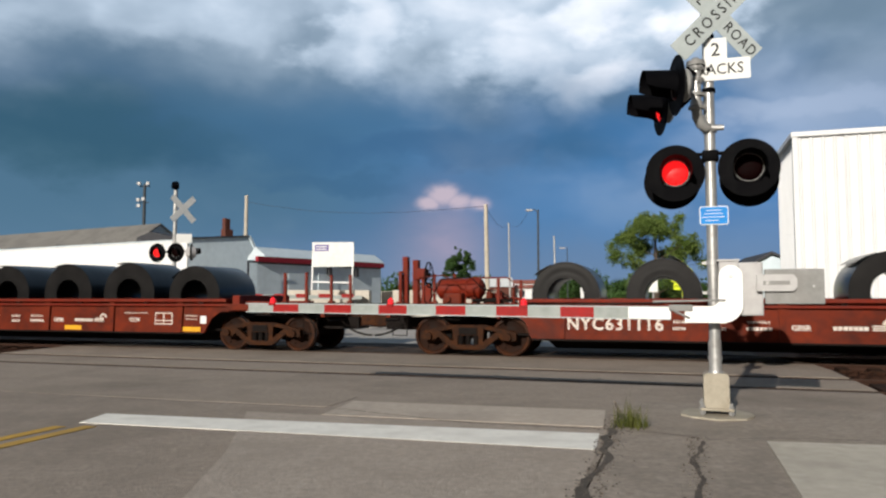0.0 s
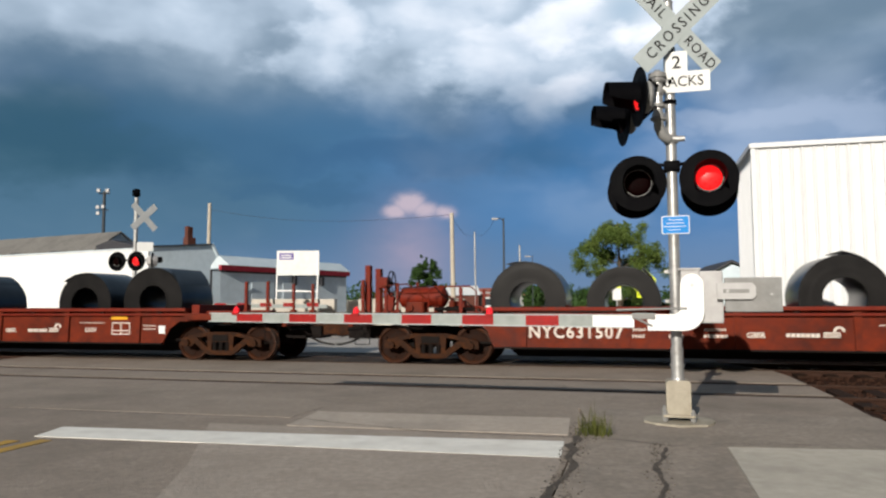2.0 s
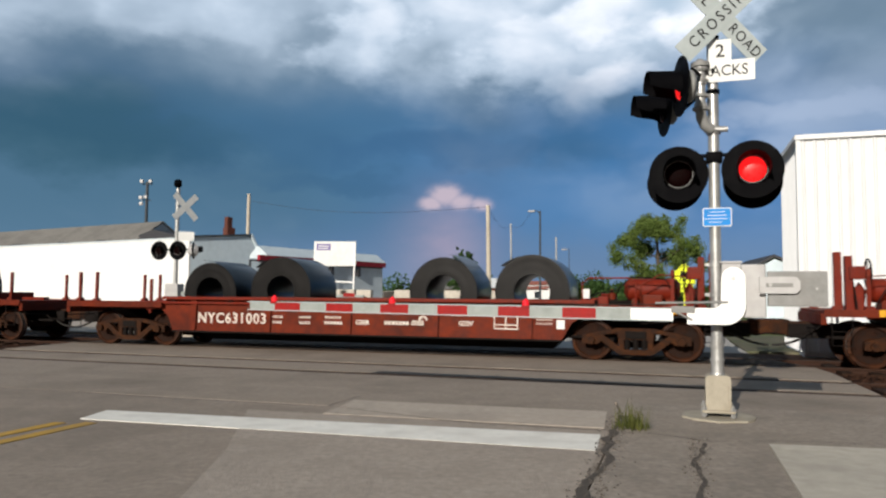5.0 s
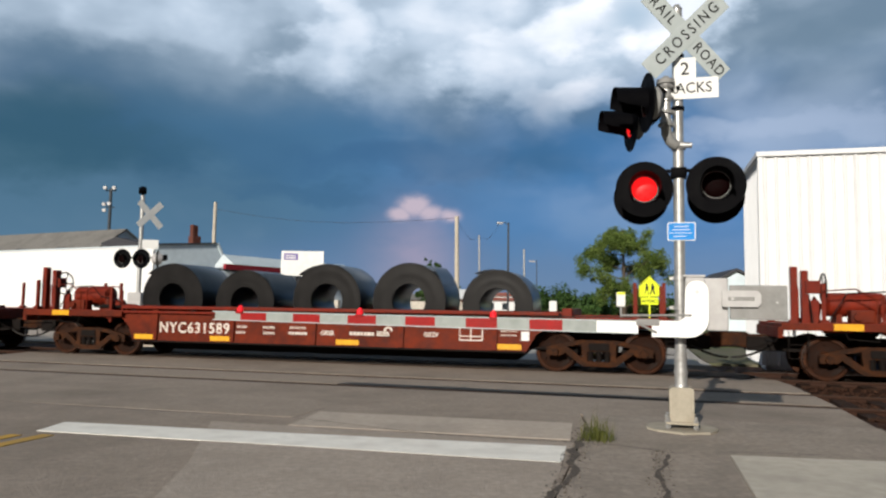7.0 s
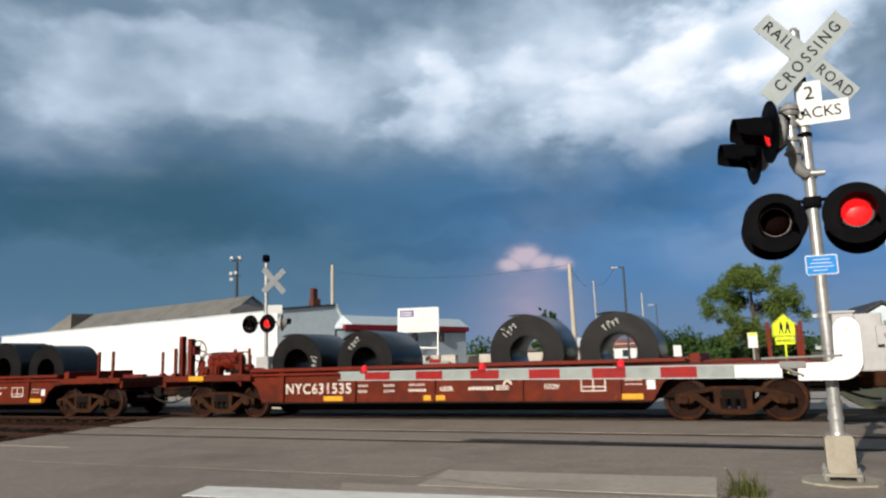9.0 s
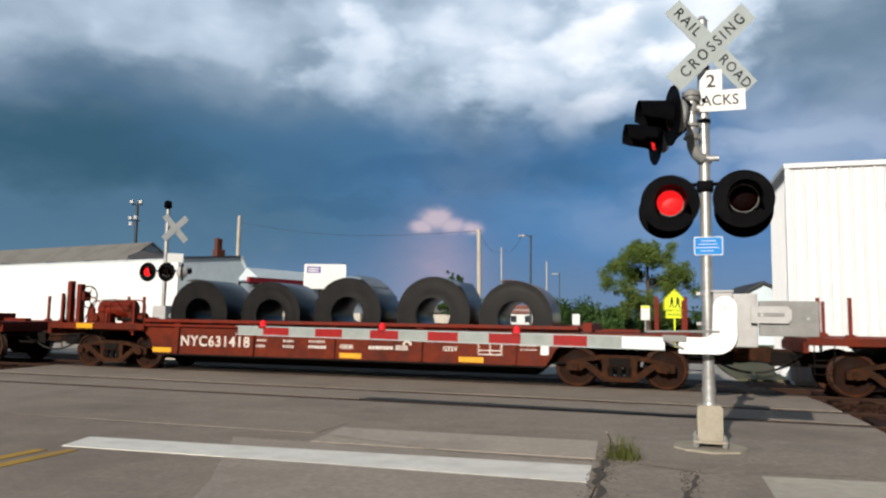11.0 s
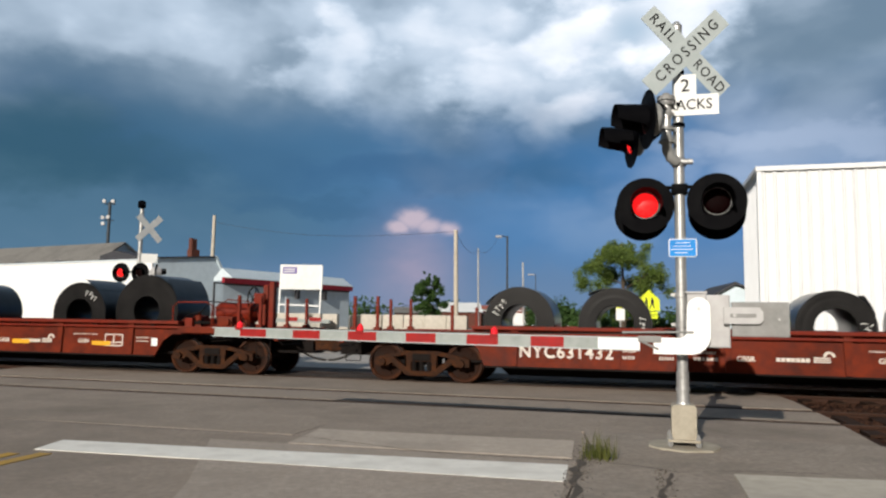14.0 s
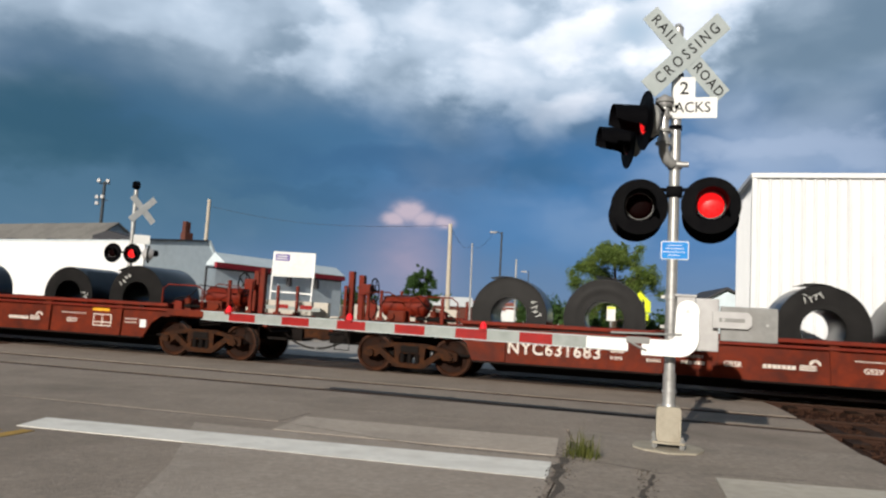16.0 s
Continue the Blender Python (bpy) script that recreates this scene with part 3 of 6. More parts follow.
def rails():
    for name, base in (("far_track", 0.20), ("near_track", -3.86)):
        track = thing("track_" + name, track_pose(0, base), "rusty railway track with wooden sleepers let into the crossing", "railway track", "tracks", "structure")
        for q in (0.0, 1.5):
            s = Shape()
            s.prism([(q - 0.07, -0.19), (q + 0.07, -0.19), (q + 0.07, -0.17), (q + 0.012, -0.15), (q + 0.012, -0.045), (q + 0.036, -0.035), (q + 0.036, -0.004),
                     (q - 0.036, -0.004), (q - 0.036, -0.035), (q - 0.012, -0.045), (q - 0.012, -0.15), (q - 0.07, -0.17)], "x", -300, 300)
            rail = part("rail", s, RAIL, track)
            h = Shape().box(-300, q - 0.030, -0.006, 300, q + 0.030, 0.0)
            part("rail_head", h, RAIL_TOP, rail, "polished rail head")
        tie = None
        for side, lo, hi in ((1, 7.6, 24.0), (-1, -28.0, -10.6)):
            u = lo
            while u < hi:
                jit = random.uniform(-0.03, 0.03)
                if tie is None:
                    tie = part("sleeper", Shape().box(-0.11, -0.5, -0.2, 0.11, 2.0, -0.055, 0.012), TIE, track, m=pose(u + jit, 0, 0))
                else:
                    again("sleeper", tie, track, pose(u + jit, 0, random.uniform(-0.012, 0.006), 0, 0, random.uniform(-1.5, 1.5)))
                u += 0.53
    # loose stones where the bed lies open
    rng = random.Random(4)
    verts, faces = [], []
    def stone(u, q, z, r):
        n = len(verts)
        a = rng.uniform(0, 6.28)
        for i, (x, y, w) in enumerate(((1, 0, 0), (0, 1, 0), (-1, 0, 0), (0, -1, 0), (0, 0, 1), (0, 0, -1))):
            k = r * rng.uniform(0.6, 1.15)
            p = place(u + k * (x * math.cos(a) - y * math.sin(a)), q + k * (x * math.sin(a) + y * math.cos(a)))
            verts.append((p.x, p.y, z + w * k * 0.7))
        for f in ((0, 1, 4), (1, 2, 4), (2, 3, 4), (3, 0, 4), (1, 0, 5), (2, 1, 5), (3, 2, 5), (0, 3, 5)):
            faces.append([n + i for i in f])
    for _ in range(9000):
        u = rng.uniform(7.5, 20.0)
        q = rng.uniform(-6.9, -0.2)
        stone(u, q, -0.10 + rng.uniform(0, 0.035), rng.uniform(0.018, 0.05))
    for _ in range(2600):
        stone(rng.uniform(7.6, 11.0), rng.gauss(-6.5, 0.35), -0.06 + rng.uniform(0, 0.04), rng.uniform(0.02, 0.06))
    for _ in range(3500):
        stone(rng.uniform(-24.0, -10.0), rng.uniform(-6.4, -0.2), -0.10 + rng.uniform(0, 0.035), rng.uniform(0.02, 0.05))
    me = bpy.data.meshes.new("ballast_stones")
    me.from_pydata(verts, [], faces)
    me.materials.append(STONE)
    tagged(new("ballast_stones", me), "loose grey-brown ballast stones beside the rails", "ballast", "", "stuff")


rails()


def cracks():
    rng = random.Random(8)
    for name, pts, w in (("crack_edge", [(4.16, -14), (4.2, -11), (4.13, -9.8), (4.22, -9.0), (4.14, -8.2), (4.18, -7.2), (4.12, -6.7)], 0.06),
                         ("crack_joint", [(4.86, -14), (4.82, -10.5), (4.9, -9.3), (4.84, -8.8), (4.95, -8.2), (4.92, -7.9)], 0.036),
                         ("crack_cross", [(4.2, -7.72), (4.7, -7.8), (5.0, -7.95), (5.6, -7.7), (6.4, -7.55)], 0.02),
                         ("crack_road", [(-6, -7.42), (-3, -7.3), (-1, -7.38), (1.0, -7.28), (2.8, -7.75), (4.1, -7.72)], 0.018)):
        fine = []
        for a, b in zip(pts, pts[1:]):
            n = max(2, int(math.dist(a, b) / 0.12))
            fine += [(a[0] + (b[0] - a[0]) * i / n + rng.gauss(0, w * 0.35), a[1] + (b[1] - a[1]) * i / n + rng.gauss(0, w * 0.5)) for i in range(n)]
        left = [(p[0] - w * rng.uniform(0.2, 0.8), p[1] - w * rng.uniform(0.1, 0.5)) for p in fine]
        right = [(p[0] + w * rng.uniform(0.2, 0.8), p[1] + w * rng.uniform(0.1, 0.5)) for p in fine]
        bm = bmesh.new()
        z = 0.0165 if name != "crack_road" else 0.0095
        lv = [bm.verts.new(place(*p, z)) for p in left]
        rv = [bm.verts.new(place(*p, z)) for p in right]
        for i in range(len(lv) - 1):
            bm.faces.new((lv[i], rv[i], rv[i + 1], lv[i + 1]))
        tagged(part(name, bm, CRACK), "dark irregular crack in the pavement", "crack", "", "structure")


cracks()


def crumbs():
    """Broken bits of asphalt lying along the kerb crack and the joint."""
    rng = random.Random(14)
    verts, faces = [], []
    for _ in range(900):
        if rng.random() < 0.65:
            u, q = rng.gauss(4.18, 0.07), rng.uniform(-11.5, -6.7)
        else:
            u, q = rng.gauss(4.88, 0.05), rng.uniform(-11.5, -7.8)
        r, n, a = rng.uniform(0.004, 0.016), len(verts), rng.uniform(0, 6.28)
        for x, y, w in ((1, 0, 0), (-0.5, 0.87, 0), (-0.5, -0.87, 0), (0.1, 0.1, 0.9)):
            p = place(u + r * (x * math.cos(a) - y * math.sin(a)), q + r * (x * math.sin(a) + y * math.cos(a)))
            verts.append((p.x, p.y, 0.012 + w * r))
        faces += [[n, n + 1, n + 3], [n + 1, n + 2, n + 3], [n + 2, n, n + 3]]
    me = bpy.data.meshes.new("asphalt_crumbs")
    me.from_pydata(verts, [], faces)
    me.materials.append(CRACK)
    tagged(new("asphalt_crumbs", me), "loose grey asphalt crumbs along the cracks", "gravel", "", "stuff")


crumbs()


def weeds(u, q, count, spread, tall, seed, label):
    rng = random.Random(seed)
    bm = bmesh.new()
    for _ in range(count):
        p = place(u + rng.gauss(0, spread), q + rng.gauss(0, spread), 0.0)
        h, lean, a, w = tall * rng.uniform(0.35, 1.0), rng.uniform(0.05, 0.5), rng.uniform(0, 6.28), rng.uniform(0.003, 0.007)
        d = Vector((math.cos(a), math.sin(a), 0))
        side = Vector((-d.y, d.x, 0)) * w
        prev = None
        for k in range(4):
            f = k / 3
            c = p + d * (lean * h * f * f) + Vector((0, 0, h * f * (1 - 0.25 * lean * f)))
            pair = [bm.verts.new(c - side * (1 - 0.85 * f)), bm.verts.new(c + side * (1 - 0.85 * f))]
            if prev:
                bm.faces.new((prev[0], prev[1], pair[1], pair[0]))
            prev = pair
    tagged(part("weed_clump", bm, WEED), label, "weeds", "", "stuff")


weeds(4.32, -7.5, 150, 0.085, 0.26, 3, "tuft of dry green weeds in the pavement crack")
weeds(4.30, -7.4, 9, 0.05, 0.42, 5, "tall thin weed stalks in the pavement crack")


# ---------------------------------------------------------------- crossing signals
MOVES = []          # (object, rows), keyed at the end


def ring_outline(r, n=32):
    return [(r * math.cos(2 * math.pi * i / n), r * math.sin(2 * math.pi * i / n)) for i in range(n)]


FACE = pose(0, 0, 0, 90, 0, 0)               # turns a lathe's z axis to -y, towards the traffic


def lamp_unit(parent, m, name="flasher", scale=1.0, visor=0.30, cup=None):
    """One flashing lamp that looks along its own -y: background disc, cup, visor and a lens that turns its lit side out."""
    k = scale
    disc = part(name, Shape().lathe([(0.150 * k, 0.0), (0.300 * k, -0.012), (0.308 * k, -0.006), (0.306 * k, 0.004), (0.296 * k, 0.004), (0.150 * k, 0.014), (0.150 * k, 0.0)], 48, FACE),
                BLACK, parent, "round black background disc with a hooded red lamp", m, smooth=True)
    part("housing", Shape().lathe([(0.152 * k, 0.006), (0.165 * k, 0.0), (0.168 * k, -0.10), (0.140 * k, -0.13), (0.08 * k, -0.15), (0.0, -0.15)], 32, FACE), cup or BLACK, disc, smooth=True)
    bm = Shape()
    seg = 30
    rows = []
    for i in range(seg + 1):                  # a hood, long above and short below
        a = radians(-52) + radians(284) * i / seg
        up = min(1.0, max(0.0, (math.sin(a) + 0.50) / 0.40))
        d = (0.04 + (visor - 0.04) * up * up * (3 - 2 * up)) * k
        ring = []
        for r, y in ((0.158, 0.0), (0.164, 0.7), (0.168, 1.0), (0.164, 1.0), (0.160, 0.7), (0.153, 0.0)):
            ring.append(bm.bm.verts.new((r * k * math.cos(a), -d * y, r * k * math.sin(a) - 0.012 * k * y)))
        rows.append(ring)
    for p, q in zip(rows, rows[1:]):
        for j in range(5):
            bm.bm.faces.new((p[j], q[j], q[j + 1], p[j + 1]))
    part("visor", bm, BLACK, disc, smooth=True)
    part("lens_ring", Shape().lathe([(0.143 * k, 0.010), (0.149 * k, 0.012), (0.149 * k, 0.004), (0.143 * k, 0.004), (0.143 * k, 0.010)], 40, FACE), CASE_DARK, disc, "thin bright retaining ring", smooth=True)
    r = 0.136 * k
    dome = [(r * math.sin(a), 0.028 * k * math.cos(a) + 0.002) for a in [math.pi / 2 * i / 8 for i in range(9)]]
    lens = Shape()
    lens.lathe(dome, 32, FACE)
    n_on = len(lens.bm.faces)
    lens.lathe([(x, -y) for x, y in dome], 32, FACE)
    lens.lathe([(r, 0.002), (r, -0.002)], 32, FACE)
    lens.bm.faces.ensure_lookup_table()
    for i, f in enumerate(lens.bm.faces):
        f.material_index = 0 if i < n_on else 1
    lens_ob = part("lens", lens, [LENS_ON, LENS_OFF], disc, "round red lens, one side lit", smooth=True)
    return disc, lens_ob


def flash_rows(first_lit, lit_spans):
    """Rows for a lens: turned out (lit) within the spans, turned in (dark) outside."""
    rows, angle, lit = [(0.0, pose(0, 0, 0, 0, 0, 0 if first_lit else 180))], 0 if first_lit else 180, first_lit
    for a, b in lit_spans:
        for t, want in ((a, True), (b, False)):
            if want == lit or t <= 0.0 or t > 15.9:
                continue
            rows.append((t - 0.0333, pose(0, 0, 0, 0, 0, angle)))
            for i in (1, 2, 3):
                rows.append((t + 0.0333 * (i - 1), pose(0, 0, 0, 0, 0, angle + 60 * i)))
            angle += 180
            lit = want
    rows.append((16.0, pose(0, 0, 0, 0, 0, angle)))
    return rows


LEFT_ON = [(-0.492 + 1.413 * k, 0.297 + 1.413 * k) for k in range(13)]
RIGHT_ON = [(0.300 + 1.413 * k, 0.900 + 1.413 * k) for k in range(12)]


def crossbuck(parent, m, blade_len=1.22, width=0.229, text=True):
    for name, turn, y, words in (("blade", 45, -0.004, "CROSSING"), ("blade", -45, 0.0, "RAIL     ROAD")):
        b = part(name, Shape().box(-blade_len / 2, -0.003, -width / 2, blade_len / 2, 0.003, width / 2, 0.002), SIGN_GREY, parent, "aged white reflective crossbuck blade",
                 m @ pose(0, y * 1.5, 0, 0, -turn, 0))
        if text:
            if "RAIL" in words:
                lettering("lettering", "RAIL", 0.17, SIGN_BLACK, b, pose(-0.37, -0.006, 0) @ UPRIGHT, 0.001, bold=0.001, stretch=0.88, gap=1.25)
                lettering("lettering", "ROAD", 0.17, SIGN_BLACK, b, pose(0.37, -0.006, 0) @ UPRIGHT, 0.001, bold=0.001, stretch=0.82, gap=1.2)
            else:
                lettering("lettering", words, 0.17, SIGN_BLACK, b, pose(0.02, -0.006, 0) @ UPRIGHT, 0.001, stretch=0.92, bold=0.001, gap=1.42)


NEAR_POLE = Vector((2.90, 7.70, 0.0))


def near_signal():
    sig = thing("crossing_signal", pose(*NEAR_POLE, 0, 0, TURN), "galvanised crossing signal with white crossbuck, red flashers and lowered gate", "crossing signal")
    part("pole", Shape().tube((0, 0, 0.36), (0, 0, 4.64), 0.0572, seg=28).tube((0, 0, 4.64), (0, 0, 4.69), 0.062, 0.03, 24), GALV, sig, "galvanised steel mast", smooth=True)
    part("mast_collar", Shape().tube((0, 0, 0.46), (0, 0, 0.80), 0.066, seg=24).tube((0, 0, 0.60), (0, 0, 0.63), 0.074, seg=24).tube((0, 0, 0.42), (0, 0, 0.48), 0.085, 0.07, 24), GALV, sig, smooth=True)
    s = Shape()
    s.prism([(-0.125, -0.0), (0.125, -0.0), (0.125, 0.36), (0.10, 0.385), (-0.10, 0.385), (-0.125, 0.36)], "y", -0.125, 0.125)
    part("junction_base", s, CONCRETE_BASE, sig, "cream cast junction base", pose(0, 0, 0.075))
    part("cover_plate", Shape().box(-0.10, -0.133, 0.10, 0.10, -0.120, 0.36, 0.006), CONCRETE_BASE, sig)
    part("base_flange", Shape().box(-0.165, -0.165, 0.075, 0.165, 0.165, 0.105, 0.012), CONCRETE_BASE, sig)
    bolt = None
    for x in (-0.14, 0.14):
        for y in (-0.14, 0.14):
            if bolt is None:
                bolt = part("bolt", Shape().tube((0, 0, 0.02), (0, 0, 0.16), 0.016, seg=10).tube((0, 0, 0.105), (0, 0, 0.13), 0.028, seg=6).tube((0, 0, 0.04), (0, 0, 0.075), 0.03, seg=6), GALV, sig, m=pose(x, y, 0))
            else:
                again("bolt", bolt, sig, pose(x, y, 0))
    # crossbuck and the plate under it
    crossbuck(sig, pose(0.085, -0.11, 4.295, 0, 0, 22))
    p = part("tracks_plate", Shape().prism([(-0.30, -0.115), (0.345, -0.115), (0.345, 0.115), (0.115, 0.115), (0.115, 0.345), (-0.115, 0.345), (-0.115, 0.115), (-0.30, 0.115)], "y", -0.004, 0.0),
             SIGN_WHITE, sig, "white plate with the count of tracks", pose(0.075, -0.075, 3.705))
    lettering("lettering", "2", 0.20, SIGN_BLACK, p, pose(0, -0.006, 0.215) @ UPRIGHT, 0.001, bold=0.002)
    lettering("lettering", "TRACKS", 0.165, SIGN_BLACK, p, pose(0.0, -0.006, 0.0) @ UPRIGHT, 0.001, bold=0.001, stretch=0.92)
    clamp = None
    for z in (3.50, 3.72, 4.10, 4.34):
        c = part("sign_clamp", Shape().tube((0, 0, -0.02), (0, 0, 0.02), 0.07, seg=20).box(-0.02, -0.09, -0.02, 0.02, -0.05, 0.02), BLACK, sig, m=pose(0, 0, z)) if clamp is None else again("sign_clamp", clamp, sig, pose(0, 0, z))
        clamp = clamp or c
    # the pair of lamps for the road
    part("crossarm", Shape().tube((-0.40, 0.06, 2.84), (0, 0.0, 2.80), 0.020, seg=12).tube((0.40, 0.06, 2.84), (0, 0.0, 2.80), 0.020, seg=12).box(-0.085, -0.08, 2.72, 0.085, 0.08, 2.84, 0.02)
         .tube((-0.40, 0.06, 2.84), (-0.40, 0.06, 2.66), 0.02, seg=10).tube((0.40, 0.06, 2.84), (0.40, 0.06, 2.66), 0.02, seg=10), BLACK, sig, smooth=True)
    for x, spans, first in ((-0.365, LEFT_ON, True), (0.375, RIGHT_ON, False)):
        disc, lens = lamp_unit(sig, pose(x, -0.10, 2.60 if x < 0 else 2.625, 0, 0, 2 if x < 0 else -2))
        MOVES.append((lens, flash_rows(first, spans)))
    for x in (-0.40, 0.41):                   # the same pair again, looking the other way
        lamp_unit(sig, pose(x, 0.30, 2.56, 0, 0, 180))[1].matrix_basis = pose(0, 0, 0, 0, 0, 180)
    # the pair that looks down the side street, on a bracket
    part("bracket", Shape().tube((-0.13, -0.12, 3.24), (-0.13, -0.12, 3.78), 0.052, seg=20).tube((-0.13, -0.12, 3.72), (-0.13, -0.12, 3.78), 0.085, 0.07, 20)
         .tube((-0.13, -0.12, 3.30), (-0.13, -0.12, 3.36), 0.066, seg=20).tube((-0.13, -0.12, 3.24), (-0.03, -0.05, 3.08), 0.045, seg=16)
         .tube((-0.13, -0.12, 3.56), (-0.13, -0.12, 3.62), 0.066, seg=20), GALV, sig, "galvanised pipe bracket", smooth=True)
    part("bracket_clamp", Shape().tube((0, 0, 3.04), (0, 0, 3.12), 0.076, seg=20).tube((-0.10, -0.06, 3.08), (0.12, -0.06, 3.08), 0.03, seg=12), GALV, sig, smooth=True)
    for z in (3.28, 3.42, 3.58, 3.70):      # flanged couplings of the bracket
        part("coupling", Shape().tube((-0.13, -0.12, z), (-0.13, -0.12, z + 0.035), 0.076, seg=18).box(-0.215, -0.145, z + 0.004, -0.045, -0.095, z + 0.03, 0.004), CASE_DARK, sig, smooth=True)
    part("elbow", Shape().path([(-0.13, -0.12, 3.30), (-0.125, -0.118, 3.20), (-0.09, -0.10, 3.12), (-0.02, -0.06, 3.075)], 0.056, 14), CASE_DARK, sig, "weathered cast elbow", smooth=True)
    part("clamp_bolt", Shape().tube((0.05, -0.085, 3.07), (0.14, -0.085, 3.07), 0.030, seg=12), GALV, sig, smooth=True)
    part("hub", Shape().tube((-0.13, -0.12, 3.75), (-0.13, -0.12, 3.80), 0.10, 0.095, 20).tube((-0.13, -0.12, 3.80), (-0.13, -0.12, 3.84), 0.07, 0.03, 16), CASE_DARK, sig, "grey terminal cap", smooth=True)
    part("side_arm", Shape().tube((-0.13, -0.12, 3.66), (-0.22, -0.50, 3.62), 0.022, seg=10).tube((-0.13, -0.12, 3.46), (-0.30, 0.25, 3.40), 0.022, seg=10), BLACK, sig, smooth=True)
    for x, y, z, spans, first in ((-0.34, -0.58, 3.43, RIGHT_ON, False), (-0.51, 0.16, 3.39, LEFT_ON, True)):
        disc, lens = lamp_unit(sig, pose(x, y, z, 0, 0, -75), visor=0.34, cup=CASE_DARK)
        MOVES.append((lens, flash_rows(first, spans)))
    # blue notice
    b = part("notice", Shape().prism([(-0.145, -0.085), (-0.13, -0.10), (0.13, -0.10), (0.145, -0.085), (0.145, 0.085), (0.13, 0.10), (-0.13, 0.10), (-0.145, 0.085)], "y", -0.003, 0), SIGN_WHITE, sig,
             "small blue emergency notice with white lines", pose(0.02, -0.066, 2.13))
    part("panel", Shape().prism([(-0.136, -0.080), (-0.125, -0.091), (0.125, -0.091), (0.136, -0.080), (0.136, 0.080), (0.125, 0.091), (-0.125, 0.091), (-0.136, 0.080)], "y", -0.007, -0.003), SIGN_BLUE, b)
    for i, w in enumerate((0.15, 0.18, 0.21, 0.10)):
        part("text_bar", Shape().box(-w / 2 - 0.01 * i, -0.009, 0.055 - 0.036 * i - 0.003, w / 2, -0.007, 0.055 - 0.036 * i + 0.003), SIGN_WHITE, b)
    # gate mechanism
    part("mechanism_case", Shape().box(0.235, -0.20, 1.07, 0.47, 0.20, 1.62, 0.015).box(0.05, -0.16, 1.30, 0.24, 0.17, 1.64, 0.012).box(0.03, -0.18, 1.635, 0.25, 0.19, 1.655), CASE_GREY, sig, "grey aluminium gate mechanism case")
    for z in (1.28, 1.60):
        part("mast_clamp", Shape().tube((0, 0, z), (0, 0, z + 0.05), 0.075, seg=20).box(-0.11, -0.03, z + 0.01, 0.1, 0.0, z + 0.04), GALV, sig, smooth=True)
    outline = []
    for i in range(13):                       # the curved bracket that carries the arm
        a = math.pi * (1 - i / 12)
        outline.append((0.155 + 0.115 * math.cos(a), 1.475 + 0.115 * math.sin(a)))
    for i in range(9):
        a = -math.pi / 2 * i / 8
        outline.append((0.07 + 0.20 * math.cos(a) + 0.0, 1.195 + 0.20 * math.sin(a)))
    outline += [(-0.30, 0.995), (-0.30, 1.165), (-0.02, 1.165), (0.03, 1.20)]
    part("arm_bracket", Shape().prism(outline, "y", -0.265, -0.225), ARM_WHITE, sig, "white curved gate-arm bracket")
    part("pivot", Shape().tube((0.155, -0.28, 1.475), (0.155, -0.19, 1.475), 0.022, seg=14), GALV, sig, smooth=True)
    cw = part("counterweight", Shape().box(0.48, -0.24, 1.19, 1.03, -0.17, 1.545, 0.01), CASE_DARK, sig, "grey slab counterweight")
    part("counterweight_arm", Shape().prism([(0.40, 1.32), (0.74, 1.32), (0.775, 1.36), (0.775, 1.45), (0.74, 1.49), (0.40, 1.49)], "y", -0.285, -0.25), CASE_GREY, cw)
    part("slot", Shape().box(0.46, -0.290, 1.385, 0.71, -0.284, 1.425, 0.002), CASE_DARK, cw)
    part("slot_bolt", Shape().tube((0.50, -0.30, 1.405), (0.50, -0.28, 1.405), 0.018, seg=8), GALV, cw)
    part("slot_bolt", Shape().tube((0.93, -0.25, 1.37), (0.93, -0.23, 1.37), 0.012, seg=8), GALV, cw)
    # the arm
    arm = new("gate_arm")
    arm.parent = sig
    arm.matrix_basis = pose(-0.20, -0.245, 1.09, 0, 0.4, -1.3)
    tagged(arm, "red and silver striped gate arm with red lamps")
    def strip(name, a, b, mat, label=""):
        h = lambda d: 0.066 - 0.0025 * d
        ob = part(name, Shape().prism([(-a, -h(a)), (-b, -h(b)), (-b, h(b)), (-a, h(a))], "y", -0.018, 0.018), mat, arm, label)
        return ob
    strip("arm_core", 0.24, 0.674, ARM_WHITE, "white inner end of the arm")
    L0, step, n = 0.674, 0.366, 0
    a = L0
    while a < 5.42:
        b = min(a + step, 5.47)
        ob = strip("stripe", a, b, ARM_GREY if n % 2 == 0 else ARM_RED)
        a, n = b, n + 1
    for sgn in (-1, 1):                       # pale edges along the arm
        part("arm_edge", Shape().prism([(-0.24, sgn * 0.0655 - 0.006), (-5.47, sgn * 0.0520 - 0.005), (-5.47, sgn * 0.0520 + 0.005), (-0.24, sgn * 0.0655 + 0.006)], "y", -0.021, 0.021), SIGN_GREY, arm)
    part("arm_joint", Shape().box(-0.26, -0.03, 0.02, -0.02, 0.03, 0.09, 0.01).tube((-0.24, -0.03, 0.04), (-0.05, -0.03, -0.05), 0.012, seg=8).tube((-0.42, -0.02, 0.12), (0.3, -0.02, 0.14), 0.012, seg=8), CASE_DARK, arm)
